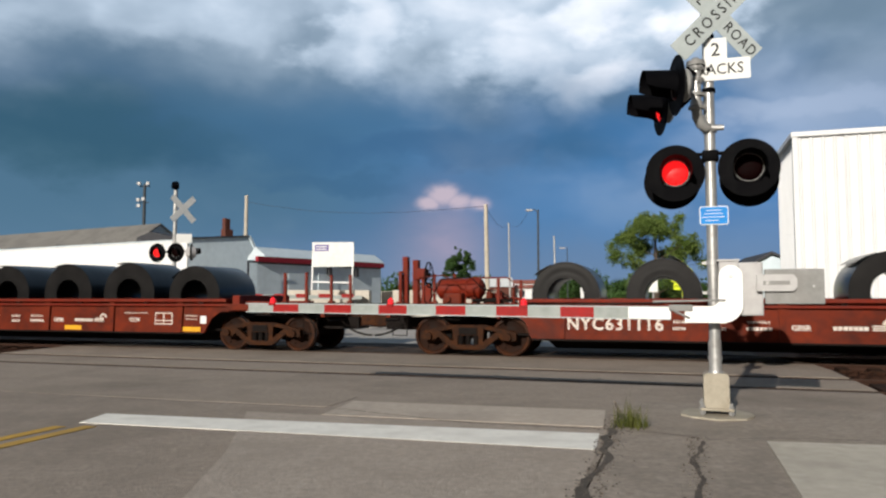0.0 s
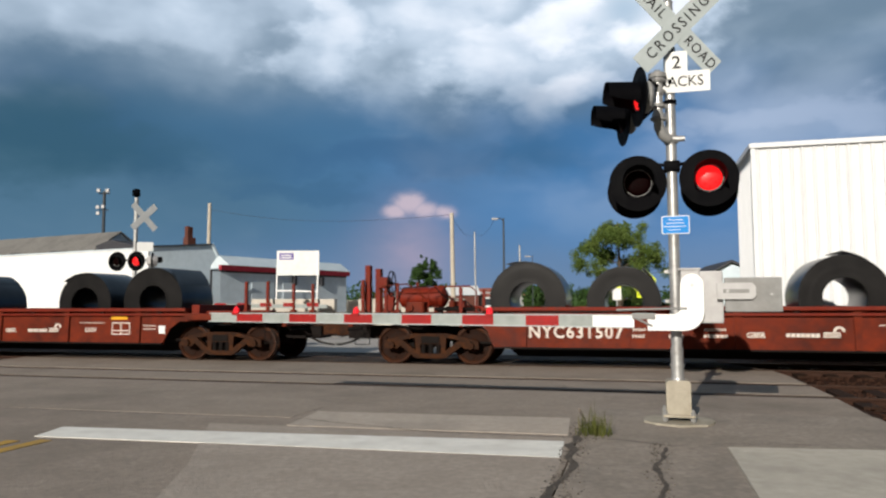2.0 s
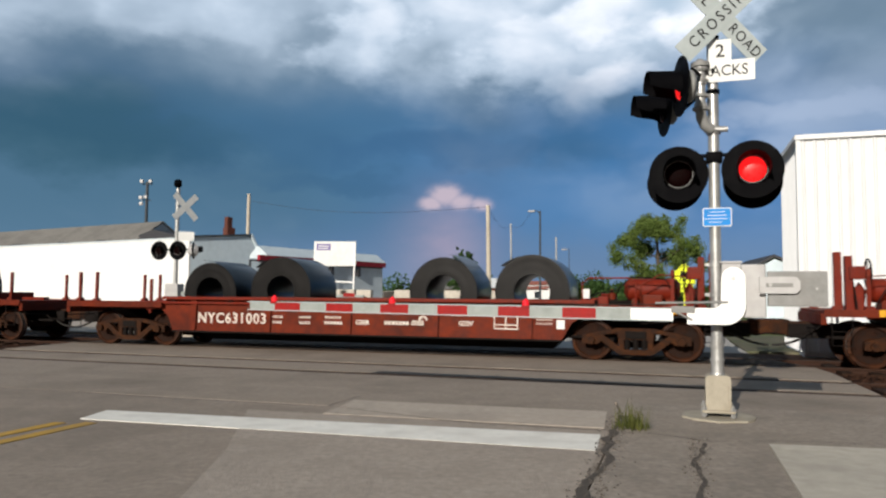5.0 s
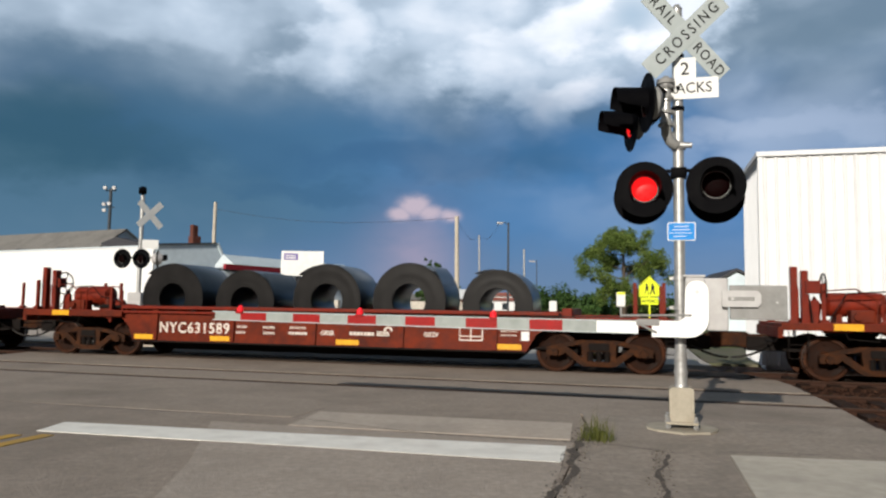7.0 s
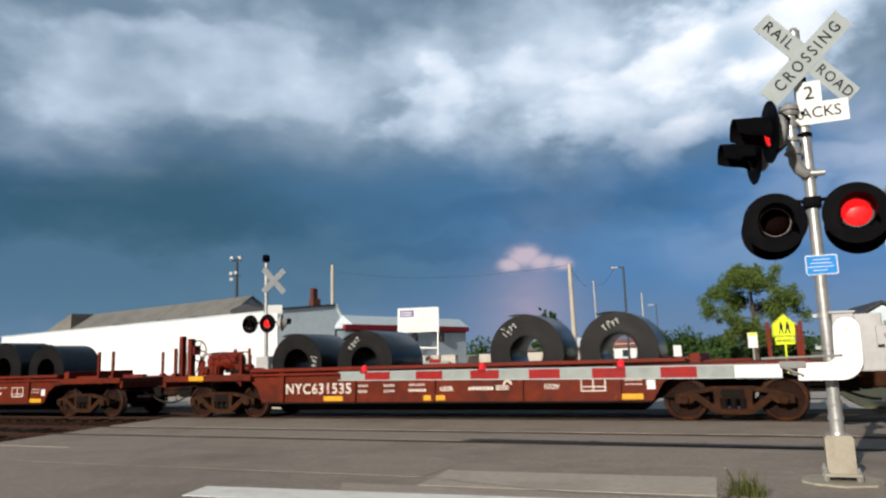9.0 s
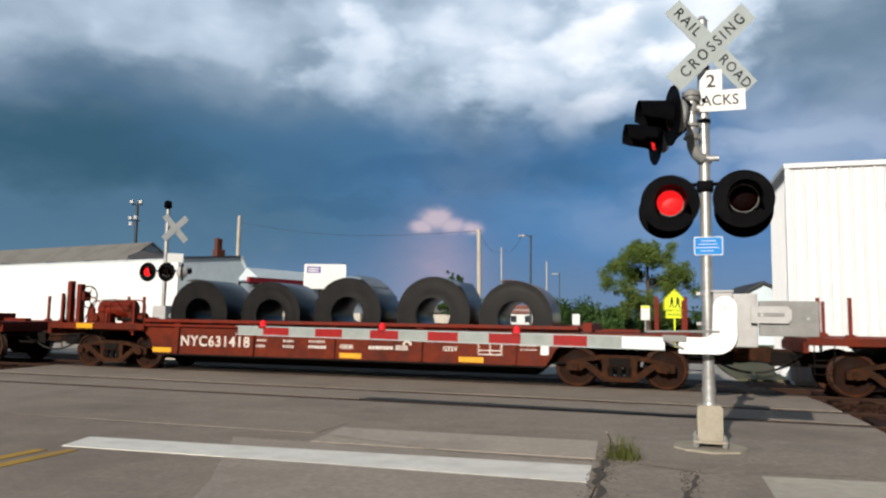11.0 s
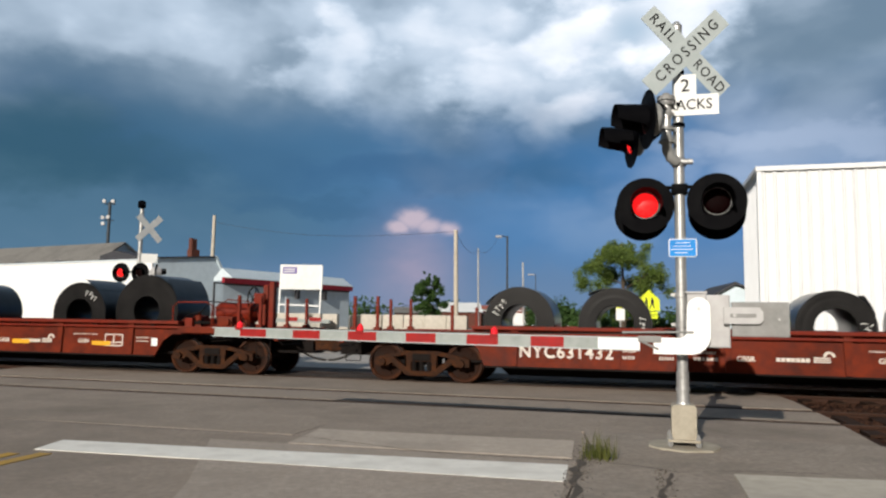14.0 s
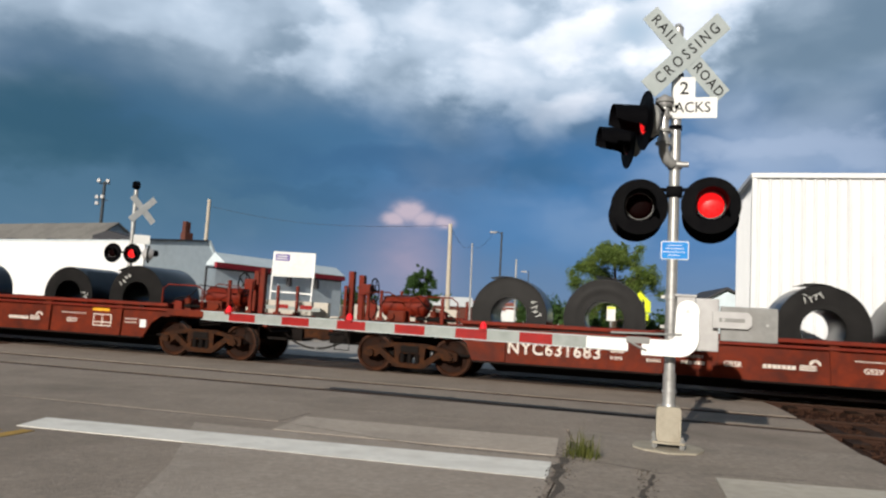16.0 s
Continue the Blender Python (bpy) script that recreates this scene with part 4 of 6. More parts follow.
    for d in (1.82, 3.45, 5.08):
        top = 0.066 - 0.0025 * d
        lamp = part("arm_lamp", Shape().tube((-d, 0, top), (-d, 0, top + 0.062), 0.040, 0.036, 16).tube((-d, 0, top + 0.062), (-d, 0, top + 0.085), 0.026, 0.012, 12), LENS_GLOW, arm, "small lit red lamp", smooth=True)
        part("lamp_foot", Shape().box(-d - 0.045, -0.04, top - 0.02, -d + 0.045, 0.04, top + 0.008), ARM_RED, lamp)
    part("arm_cable", Shape().path([(-5.1, 0.02, 0.062), (-3.45, 0.02, 0.066), (-1.82, 0.02, 0.072), (-0.3, 0.02, 0.11)], 0.006, 6), HOSE, arm)
    return sig


near_signal()
foot = part("signal_footing", Shape().prism([(0.37 * math.cos(i * 0.3927) * (1 + 0.05 * math.sin(i * 2.3)), 0.36 * math.sin(i * 0.3927) * (1 + 0.06 * math.cos(i * 3.1))) for i in range(16)], "z", -0.1, 0.030), CONCRETE_BASE, None, "", pose(*NEAR_POLE, 0, 0, TURN))
tagged(foot, "rough concrete footing under the crossing signal", "footing", "", "structure")


def far_signal():
    p = Vector((-9.74, 26.0, 0.0))
    sig = thing("far_crossing_signal", pose(*p, 0, 0, TURN + 4), "distant galvanised crossing signal with crossbuck, bell and flashers beyond the tracks", "crossing signal")
    part("pole", Shape().tube((0, 0, 0.0), (0, 0, 5.1), 0.075, seg=18), GALV, sig, smooth=True)
    part("bell", Shape().tube((0, 0, 5.1), (0, 0, 5.2), 0.05, seg=14).tube((-0.02, 0, 5.2), (0.05, -0.10, 5.34), 0.14, 0.13, 18), BLACK, sig, "dark warning bell", smooth=True)
    # the crossbuck faces the other way: bright back edges
    for turn in (45, -45):
        part("blade", Shape().box(-0.61, -0.004, -0.115, 0.61, 0.004, 0.115, 0.003), SIGN_WHITE, sig, "white crossbuck blade", pose(0.24, 0.12 + 0.008 * (turn > 0), 4.42, 0, turn, 62))
    part("tracks_plate", Shape().box(-0.30, -0.004, -0.16, 0.30, 0.004, 0.16), SIGN_WHITE, sig, m=pose(0.28, 0.10, 3.35, 0, 0, 30))
    part("crossarm", Shape().tube((-0.72, 0, 2.86), (0.70, 0, 2.86), 0.03, seg=10), BLACK, sig, smooth=True)
    calm = [(a, b) for a, b in LEFT_ON if b < 2.7 or a > 8.2]
    calm_r = [(a, b) for a, b in RIGHT_ON if b < 2.7 or a > 8.2]
    for x, spans, first in ((-0.60, calm, True), (0.16, calm_r, False)):
        disc, lens = lamp_unit(sig, pose(x, -0.16, 2.82), scale=1.12, visor=0.16)
        MOVES.append((lens, flash_rows(first, spans)))
    lamp_unit(sig, pose(0.70, 0.0, 2.82, 0, 0, 112))[1].matrix_basis = pose(0, 0, 0, 0, 0, 180)
    part("lamp_back", Shape().lathe([(0.0, 0.16), (0.12, 0.15), (0.21, 0.05), (0.23, 0.0)], 24, pose(0.72, -0.05, 2.82, 90, 0, 0)), CASE_GREY, sig, "pale lamp housing back", smooth=True)
    part("case", Shape().box(-0.30, -0.2, 1.05, 0.22, 0.2, 1.62, 0.02), CASE_GREY, sig, "pale grey gate mechanism case")
    part("base", Shape().box(-0.2, -0.2, 0, 0.2, 0.2, 0.5, 0.03), CONCRETE_BASE, sig)
    arm = part("gate_arm", Shape().prism([(0.2, 1.20), (7.2, 1.14), (7.2, 1.26), (0.2, 1.34)], "y", -0.02, 0.02), ARM_GREY, sig, "red and silver striped gate arm")
    for i in range(8):
        part("stripe", Shape().prism([(0.6 + 0.84 * i, 1.20), (1.02 + 0.84 * i, 1.197), (1.02 + 0.84 * i, 1.327), (0.6 + 0.84 * i, 1.332)], "y", -0.025, -0.02), ARM_RED, arm)


far_signal()


# ---------------------------------------------------------------- the train
SPEED, EASE, PITCH, START = 8.5846, 0.00112, 17.09, -0.283
CAR_Q = 0.95                              # the middle of the track


def car_u(k, t):
    return START + k * PITCH - SPEED * t + EASE * t * t


def train_rows(k, m=None):
    m = m or Matrix()
    return [(t, track_pose(car_u(k, t), CAR_Q) @ m) for t in (0.0, 4.0, 8.0, 12.0, 16.0)]


WHEEL_R = 0.405
SIDE = -1.22                              # the near side of the car, in its own y




def truck(parent, x0):
    tr = new("truck")
    tr.parent = parent
    tr.matrix_basis = pose(x0, 0, 0)
    tagged(tr, "rusty two-axle freight truck")
    for side in (-1, 1):
        s = Shape()
        y0, y1 = side * 1.02 - 0.055, side * 1.02 + 0.055
        # an open cast frame in one piece: spring window in the middle, a window on either side
        s.prism([(-0.17, 0.34), (0.13, 0.34), (0.20, 0.40), (0.50, 0.17), (0.58, 0.14), (0.863, 0.14), (0.863, 0.24), (0.64, 0.24), (0.64, 0.43), (1.087, 0.43), (1.087, 0.24), (0.8645, 0.24),
                 (0.8645, 0.14), (1.147, 0.14), (1.227, 0.17), (1.527, 0.40), (1.597, 0.34), (1.897, 0.34), (1.897, 0.50), (1.60, 0.58), (1.2205, 0.655), (1.2075, 0.57), (1.487, 0.52), (1.187, 0.30),
                 (1.2060, 0.57), (1.2190, 0.655), (0.508, 0.655), (0.5215, 0.57), (0.54, 0.30), (0.24, 0.52), (0.5200, 0.57), (0.5065, 0.655), (0.127, 0.58), (-0.17, 0.50)], "y", y0, y1)
        fr = part("sideframe", s, TRUCK_RUST, tr, "cast steel sideframe")
        for x in (0.0, 1.727):
            part("bearing_cap", Shape().tube((x, side * 1.02, 0.41), (x, side * 1.145, 0.41), 0.085, 0.075, 18).tube((x, side * 1.145, 0.41), (x, side * 1.155, 0.41), 0.03, seg=8), TRUCK_RUST, fr, smooth=True)
        spr = None
        for i, x in enumerate((0.70, 0.8635, 1.027)):
            c = Shape()
            for j in range(5):
                c.tube((0, 0, 0.245 + 0.043 * j), (0, 0, 0.268 + 0.043 * j), 0.066, seg=14)
                c.tube((0, 0, 0.268 + 0.043 * j), (0, 0, 0.288 + 0.043 * j), 0.05, seg=10)
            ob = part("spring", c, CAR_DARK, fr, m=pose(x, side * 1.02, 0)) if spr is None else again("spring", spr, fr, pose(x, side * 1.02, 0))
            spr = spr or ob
    # near-black bolster and beams carry the shade inside the truck
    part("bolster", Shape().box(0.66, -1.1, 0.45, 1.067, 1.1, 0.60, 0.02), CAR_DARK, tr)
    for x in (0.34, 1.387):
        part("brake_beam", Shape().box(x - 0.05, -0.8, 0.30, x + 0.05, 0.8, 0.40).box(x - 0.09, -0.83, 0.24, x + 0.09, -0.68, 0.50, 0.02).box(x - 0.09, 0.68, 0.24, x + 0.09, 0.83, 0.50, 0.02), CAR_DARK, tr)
    for x in (0.0, 1.727):
        tread = Shape()
        for side in (-1, 1):
            m = pose(0, side * 0.75, 0, 90 if side < 0 else -90, 0, 0)
            tread.lathe([(WHEEL_R + 0.028, -0.075), (WHEEL_R + 0.028, -0.05), (WHEEL_R + 0.004, -0.035), (WHEEL_R - 0.002, 0.06), (WHEEL_R - 0.02, 0.068), (WHEEL_R - 0.055, 0.068), (WHEEL_R - 0.075, 0.03),
                         (0.22, 0.0), (0.14, 0.03), (0.12, 0.075), (0.0, 0.075)], 40, m)
            tread.lathe([(0.0, -0.07), (0.13, -0.07), (0.15, -0.04), (WHEEL_R - 0.07, -0.03), (WHEEL_R - 0.05, -0.07), (WHEEL_R + 0.028, -0.075)], 40, m)
        tread.tube((0, -1.0, 0), (0, 1.0, 0), 0.075, seg=16)
        for a in range(3):                    # cored holes, which show the turn
            for side in (-1, 1):
                c, sn = math.cos(a * 2.094), math.sin(a * 2.094)
                tread.tube((0.27 * c, side * 0.752, 0.27 * sn), (0.27 * c, side * 0.79, 0.27 * sn), 0.03, 0.02, 10)
        # faces inside the rim get the darker rust, painting the recess's shade
        for f in tread.bm.faces:
            c = f.calc_center_median()
            f.material_index = 1 if 0.13 < math.hypot(c.x, c.z) < WHEEL_R - 0.075 else 0
        ws = part("wheelset", tread, [WHEEL_RUST, WHEEL_WEB], tr, "rusty brown wheelset", pose(x, 0, WHEEL_R), smooth=True)
        for side in (-1, 1):
            part("tread", Shape().lathe([(WHEEL_R + 0.005, -0.034), (WHEEL_R + 0.0, 0.055)], 40, pose(0, side * 0.75, 0, 90 if side < 0 else -90, 0, 0)), WHEEL_TREAD, ws, "worn bright tread", smooth=True)
        WHEELS.append((ws, x))
    return tr


WHEELS = []
RIBS = (2.87, 4.88, 6.89, 8.90, 10.90)


def build_car():
    car = thing("coil_car", Matrix(), "oxide-red steel coil flatcar with white lettering, loaded with dark steel coils", "railway car", "cars of the train")
    # side panels: sloped ends over the trucks
    for side in (-1, 1):
        y0, y1 = sorted((side * 1.22, side * 1.18))
        sp = part("side_panel", Shape().prism([(2.24, 0.40), (11.54, 0.40), (11.74, 0.74), (11.98, 0.90), (14.0, 0.90), (14.0, 1.04), (-0.15, 1.04), (-0.15, 0.90), (1.92, 0.90), (2.12, 0.72)], "y", y0, y1), CAR_RED, car, "oxide-red steel side panel")
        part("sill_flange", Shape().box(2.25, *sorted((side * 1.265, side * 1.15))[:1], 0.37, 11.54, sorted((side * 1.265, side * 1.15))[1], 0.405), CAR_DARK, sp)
        ya, yb = sorted((side * 1.33, side * 1.10))
        part("top_rail", Shape().box(2.0, ya, 1.13, 12.2, yb, 1.205, 0.012).box(-0.2, ya + 0.02, 1.03, 14.1, yb, 1.085, 0.01), CAR_RAIL, sp, "worn red top rail")
        y2, y3 = sorted((side * 1.18, side * 1.13))
        part("inner_band", Shape().box(2.0, y2, 1.0, 12.2, y3, 1.15), CAR_RED, sp)
        rib = None
        for x in RIBS:
            yr0, yr1 = sorted((side * 1.22, side * 1.27))
            if rib is None:
                rib = part("rib", Shape().prism([(-0.045, 0.42), (0.045, 0.42), (0.06, 0.80), (0.075, 1.13), (-0.075, 1.13), (-0.06, 0.80)], "y", yr0, yr1), CAR_RED, sp, m=pose(x, 0, 0))
            else:
                again("rib", rib, sp, pose(x, 0, 0))
        lug = None
        for x in (2.3, 3.9, 5.9, 7.9, 9.9, 11.5):
            yl0, yl1 = sorted((side * 1.20, side * 1.29))
            if lug is None:
                lug = part("stake_pocket", Shape().box(-0.05, yl0, 1.035, 0.05, yl1, 1.13), CAR_DARK, sp, m=pose(x, 0, 0))
            else:
                again("stake_pocket", lug, sp, pose(x, 0, 0))
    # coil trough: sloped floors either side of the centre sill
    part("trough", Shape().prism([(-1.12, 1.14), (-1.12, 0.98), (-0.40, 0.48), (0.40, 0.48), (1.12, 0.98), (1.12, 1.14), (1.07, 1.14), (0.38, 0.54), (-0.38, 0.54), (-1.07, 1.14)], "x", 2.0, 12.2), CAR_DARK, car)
    # the drop to 0.16 is added: it makes the black shade strip below the side
    part("centre_sill", Shape().prism([(-1.3, 0.50), (2.2, 0.50), (2.6, 0.16), (11.2, 0.16), (11.6, 0.50), (15.1, 0.50), (15.1, 0.78), (12.3, 0.78), (12.2, 0.475), (1.9, 0.475 + 0.03), (1.8, 0.78), (-1.3, 0.78)], "y", -0.30, 0.30), CAR_DARK, car, "dark centre sill, deepened to stand in for the shade under the car")
    for a, b in ((-0.85, 2.0), (12.2, 14.68)):
        deck = part("end_platform", Shape().box(a, -1.30, 1.00, b, 1.30, 1.06, 0.008).box(a, -1.34, 0.94, b, -1.28, 1.075).box(a, 1.28, 0.94, b, 1.34, 1.075), CAR_RED, car, "red end platform")
        mid = (a + b) / 2
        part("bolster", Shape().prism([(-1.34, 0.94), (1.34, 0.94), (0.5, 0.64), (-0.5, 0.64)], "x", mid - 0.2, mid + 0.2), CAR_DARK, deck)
        e = a if a < 0 else b
        sg = -1 if a < 0 else 1
        part("end_sill", Shape().box(e - 0.05, -1.30, 0.80, e + 0.05, 1.30, 1.0, 0.01), CAR_RED, deck)
        part("steps", Shape().tube((e - sg * 0.12, -1.33, 0.95), (e - sg * 0.12, -1.33, 0.42), 0.010, seg=6).tube((e - sg * 0.45, -1.33, 0.95), (e - sg * 0.45, -1.33, 0.42), 0.010, seg=6)
             .tube((e - sg * 0.12, -1.33, 0.43), (e - sg * 0.45, -1.33, 0.43), 0.010, seg=6).tube((e - sg * 0.12, -1.33, 0.68), (e - sg * 0.45, -1.33, 0.68), 0.010, seg=6), CAR_DARK, deck)
        cp = part("coupler", Shape().box(min(e, e + sg * 0.42), -0.12, 0.60, max(e, e + sg * 0.42), 0.12, 0.82, 0.02).box(min(e + sg * 0.40, e + sg * 0.80), -0.20, 0.55, max(e + sg * 0.40, e + sg * 0.80), 0.17, 0.86, 0.05), TRUCK_RUST, car, "rusty knuckle coupler")
        part("uncoupling_lever", Shape().path([(e, -1.25, 0.86), (e + sg * 0.10, -1.2, 0.72), (e + sg * 0.12, -0.3, 0.72), (e + sg * 0.5, -0.15, 0.66)], 0.014, 6), CAR_DARK, cp)
        pts = [(e + sg * (0.05 + 0.70 * i / 7), -0.28 - 0.04 * math.sin(i * 0.45), 0.58 - 0.22 * math.sin(math.pi / 2 * i / 7)) for i in range(8)]
        part("air_hose", Shape().path(pts, 0.024, 8), HOSE, cp, smooth=True)
        part("safety_chain", Shape().path([(e, -0.62, 0.78), (e + sg * 0.25, -0.6, 0.60), (e + sg * 0.5, -0.55, 0.56), (e + sg * 0.78, -0.5, 0.60)], 0.016, 6), CAR_DARK, cp)
    # guide posts of the coil hoods
    post = None
    for x in (-0.62, -0.10, 1.55, 12.75, 13.66, 14.20):
        for y in (-1.16, 1.16):
            h = 0.0 if x not in (1.55, 12.75) else -0.18
            if x == 12.75:
                continue
            m = pose(x, y, h)
            if post is None:
                post = part("guide_post", Shape().box(-0.032, -0.032, 0.98, 0.032, 0.032, 1.80, 0.006).box(-0.07, -0.07, 1.06, 0.07, 0.07, 1.14), CAR_RAIL, car, "upright red guide post", m)
            else:
                again("guide_post", post, car, m)
    part("cradle_bar", Shape().box(12.25, -1.15, 1.06, 12.45, 1.15, 1.28, 0.02).box(12.4, -0.9, 1.06, 13.3, -0.7, 1.14).box(12.4, 0.7, 1.06, 13.3, 0.9, 1.14), CAR_RAIL, car)
    # small yellow reflectors and stencils
    for x, z, w, h in ((5.12, 0.765, 0.26, 0.075), (5.10, 0.64, 0.24, 0.085), (5.80, 0.765, 0.30, 0.075), (5.80, 0.64, 0.28, 0.085), (6.50, 0.77, 0.40, 0.07), (11.20, 0.80, 0.34, 0.045), (11.20, 0.72, 0.34, 0.045), (9.6, 0.86, 0.7, 0.035)):
        if w:
            n = max(2, int(w / 0.045))
            for i in range(n):
                part("text_bar", Shape().box(x - w / 2 + i * w / n, SIDE - 0.004, z - h * 0.36, x - w / 2 + (i + 0.5) * w / n, SIDE + 0.001, z + h * 0.36), LETTER, car)
    for i in range(6):
        part("text_bar", Shape().box(6.28 + i * 0.075, SIDE - 0.004, 0.62, 6.335 + i * 0.075, SIDE + 0.001, 0.68), LETTER, car)
    for i in range(7):                        # the operator's name and mark as plain shapes
        part("text_bar", Shape().box(7.72 + i * 0.082, SIDE - 0.004, 0.64, 7.785 + i * 0.082, SIDE + 0.001, 0.71), LETTER, car)
    for i in range(3):
        part("mark_bar", Shape().box(8.34, SIDE - 0.004, 0.64 + i * 0.036, 8.62, SIDE + 0.001, 0.662 + i * 0.036), LETTER, car)
    arc = [(0.10 * math.cos(math.pi * i / 10), 0.10 * math.sin(math.pi * i / 10)) for i in range(11)] + [(0.055 * math.cos(math.pi * i / 10), 0.055 * math.sin(math.pi * i / 10)) for i in range(10, -1, -1)]
    part("mark_arch", Shape().prism([(8.60 + x, 0.745 + z) for x, z in arc], "y", SIDE - 0.004, SIDE + 0.001), LETTER, car)
    lettering("class_stencil", "GBSR", 0.135, LETTER, car, pose(7.20, SIDE - 0.003, 0.67) @ UPRIGHT, 0.002, bold=0.003)
    lettering("class_stencil", "G52V", 0.135, LETTER, car, pose(9.55, SIDE - 0.003, 0.69) @ UPRIGHT, 0.002, bold=0.003)
    box = Shape()
    for x in (10.16, 10.40, 10.64):
        box.box(x - 0.012, SIDE - 0.004, 0.60, x + 0.012, SIDE + 0.001, 0.86)
    for z in (0.60, 0.68, 0.86):
        box.box(10.16, SIDE - 0.0045, z - 0.012, 10.64, SIDE + 0.001, z + 0.012)
    part("inspection_stencil", box, LETTER, car, "boxed white inspection stencil")
    part("placard", Shape().box(11.44, SIDE - 0.008, 0.62, 11.60, SIDE + 0.001, 0.80), SIGN_WHITE, car)
    part("placard", Shape().box(4.98, SIDE - 0.008, 0.98, 5.12, SIDE + 0.001, 1.07), SIGN_WHITE, car)
    # air line along the side
    part("train_line", Shape().path([(1.9, -0.9, 0.46), (12.0, -0.9, 0.46)], 0.03, 8).box(5.5, -0.75, 0.34, 6.4, -0.45, 0.56, 0.04), CAR_DARK, car)
    truck(car, 0.0)
    truck(car, 12.098)
    return car


def brake_gear(parent, flip):
    """Air tank, hand brake and valves on one end platform."""
    s = -1 if flip else 1
    x0 = 13.83 if flip else 0.0
    X = lambda d: x0 + s * d
    part("air_tank", Shape().tube((X(0.10), -0.55, 1.42), (X(1.02), -0.55, 1.42), 0.225, seg=28).tube((X(0.02), -0.55, 1.42), (X(0.10), -0.55, 1.42), *((0.12, 0.225) if not flip else (0.12, 0.225)), 28)
         .tube((X(1.10), -0.55, 1.42), (X(1.02), -0.55, 1.42), 0.12, 0.225, 28), CAR_RAIL, parent, "red air reservoir", smooth=True)
    for d in (0.25, 0.90):
        part("tank_saddle", Shape().box(X(d) - 0.05, -0.75, 1.06, X(d) + 0.05, -0.35, 1.24), CAR_RED, parent)
    stand = part("brake_stand", Shape().box(min(X(-0.42), X(-0.30)), -0.95, 1.06, max(X(-0.42), X(-0.30)), -0.78, 2.05, 0.01).box(min(X(-0.62), X(-0.50)), -1.05, 1.06, max(X(-0.62), X(-0.50)), -0.90, 2.12, 0.012)
                 .box(min(X(-0.36), X(-0.10)), -1.02, 1.62, max(X(-0.36), X(-0.10)), -0.80, 1.86, 0.02), CAR_RAIL, parent, "tall red hand-brake stand")
    wheel = Shape()
    n = 20
    R = 0.27
    c = Vector((X(-0.05), -0.92, 1.72))
    pts = [c + Vector((0, R * math.cos(2 * math.pi * i / n), R * math.sin(2 * math.pi * i / n))) for i in range(n + 1)]
    wheel.path(pts, 0.016, 7)
    for i in range(5):
        a = 2 * math.pi * i / 5
        wheel.tube(c, c + Vector((0, R * math.cos(a), R * math.sin(a))), 0.012, seg=6)
    wheel.tube(c - Vector((0.04, 0, 0)), c + Vector((0.04, 0, 0)), 0.04, seg=10)
    part("brake_wheel", wheel, CAR_DARK, stand, "spoked hand-brake wheel", smooth=True)
    part("brake_cylinder", Shape().tube((X(1.25), -0.75, 1.22), (X(1.55), -0.75, 1.22), 0.12, seg=18).box(min(X(1.2), X(1.5)), -1.0, 1.06, max(X(1.2), X(1.5)), -0.4, 1.12).tube((X(1.55), -0.75, 1.22), (X(1.95), -0.75, 1.20), 0.03, seg=8), CAR_RAIL, parent, smooth=True)
    part("control_valve", Shape().box(min(X(0.35), X(0.75)), -1.15, 1.08, max(X(0.35), X(0.75)), -0.85, 1.32, 0.03).tube((X(0.45), -1.15, 1.2), (X(0.45), -1.22, 1.2), 0.07, seg=14), CAR_RED, parent)
    part("air_pipe", Shape().path([(X(0.0), -1.1, 1.12), (X(0.3), -1.12, 1.62), (X(0.95), -1.12, 1.66), (X(1.2), -1.1, 1.4), (X(1.6), -1.0, 1.34), (X(1.9), -1.0, 1.12)], 0.014, 6), CAR_DARK, parent)
    part("hand_rail", Shape().path([(X(-0.15), -1.26, 1.06), (X(-0.15), -1.26, 1.66), (X(0.4), -1.26, 1.70), (X(0.75), -1.26, 1.5), (X(0.75), -1.26, 1.06)], 0.014, 6), CAR_RED, parent)
    part("rod_rail", Shape().path([(X(0.85), -1.18, 1.06), (X(0.85), -1.18, 1.56), (X(1.0), -1.18, 1.64), (X(1.75), -1.18, 1.64), (X(1.88), -1.18, 1.54), (X(1.88), -1.18, 1.06)], 0.017, 6), CAR_RAIL, parent, "bent red hand rail")
    part("slack_adjuster", Shape().tube((X(0.95), -1.02, 1.17), (X(1.85), -1.02, 1.17), 0.035, seg=10).tube((X(1.2), -1.02, 1.17), (X(1.5), -1.02, 1.17), 0.06, seg=12), CAR_DARK, parent, smooth=True)
    part("bell_crank", Shape().prism([(X(-0.28), 1.06), (X(-0.08), 1.06), (X(-0.04), 1.42), (X(-0.16), 1.58), (X(-0.26), 1.40)], "y", -0.72, -0.68), CAR_RAIL, parent)
    part("relay_valve", Shape().tube((X(1.32), -0.98, 1.06), (X(1.32), -0.98, 1.34), 0.09, 0.075, 14).tube((X(1.32), -0.98, 1.34), (X(1.32), -0.98, 1.42), 0.05, 0.02, 10).box(X(1.32) - 0.12, -1.06, 1.06, X(1.32) + 0.12, -0.90, 1.12, 0.01), CAR_RED, parent, smooth=True)
    part("release_rod", Shape().path([(X(0.2), -1.30, 0.98), (X(0.25), -1.31, 0.80), (X(0.75), -1.31, 0.76), (X(0.8), -1.30, 0.96)], 0.012, 6), CAR_DARK, parent)
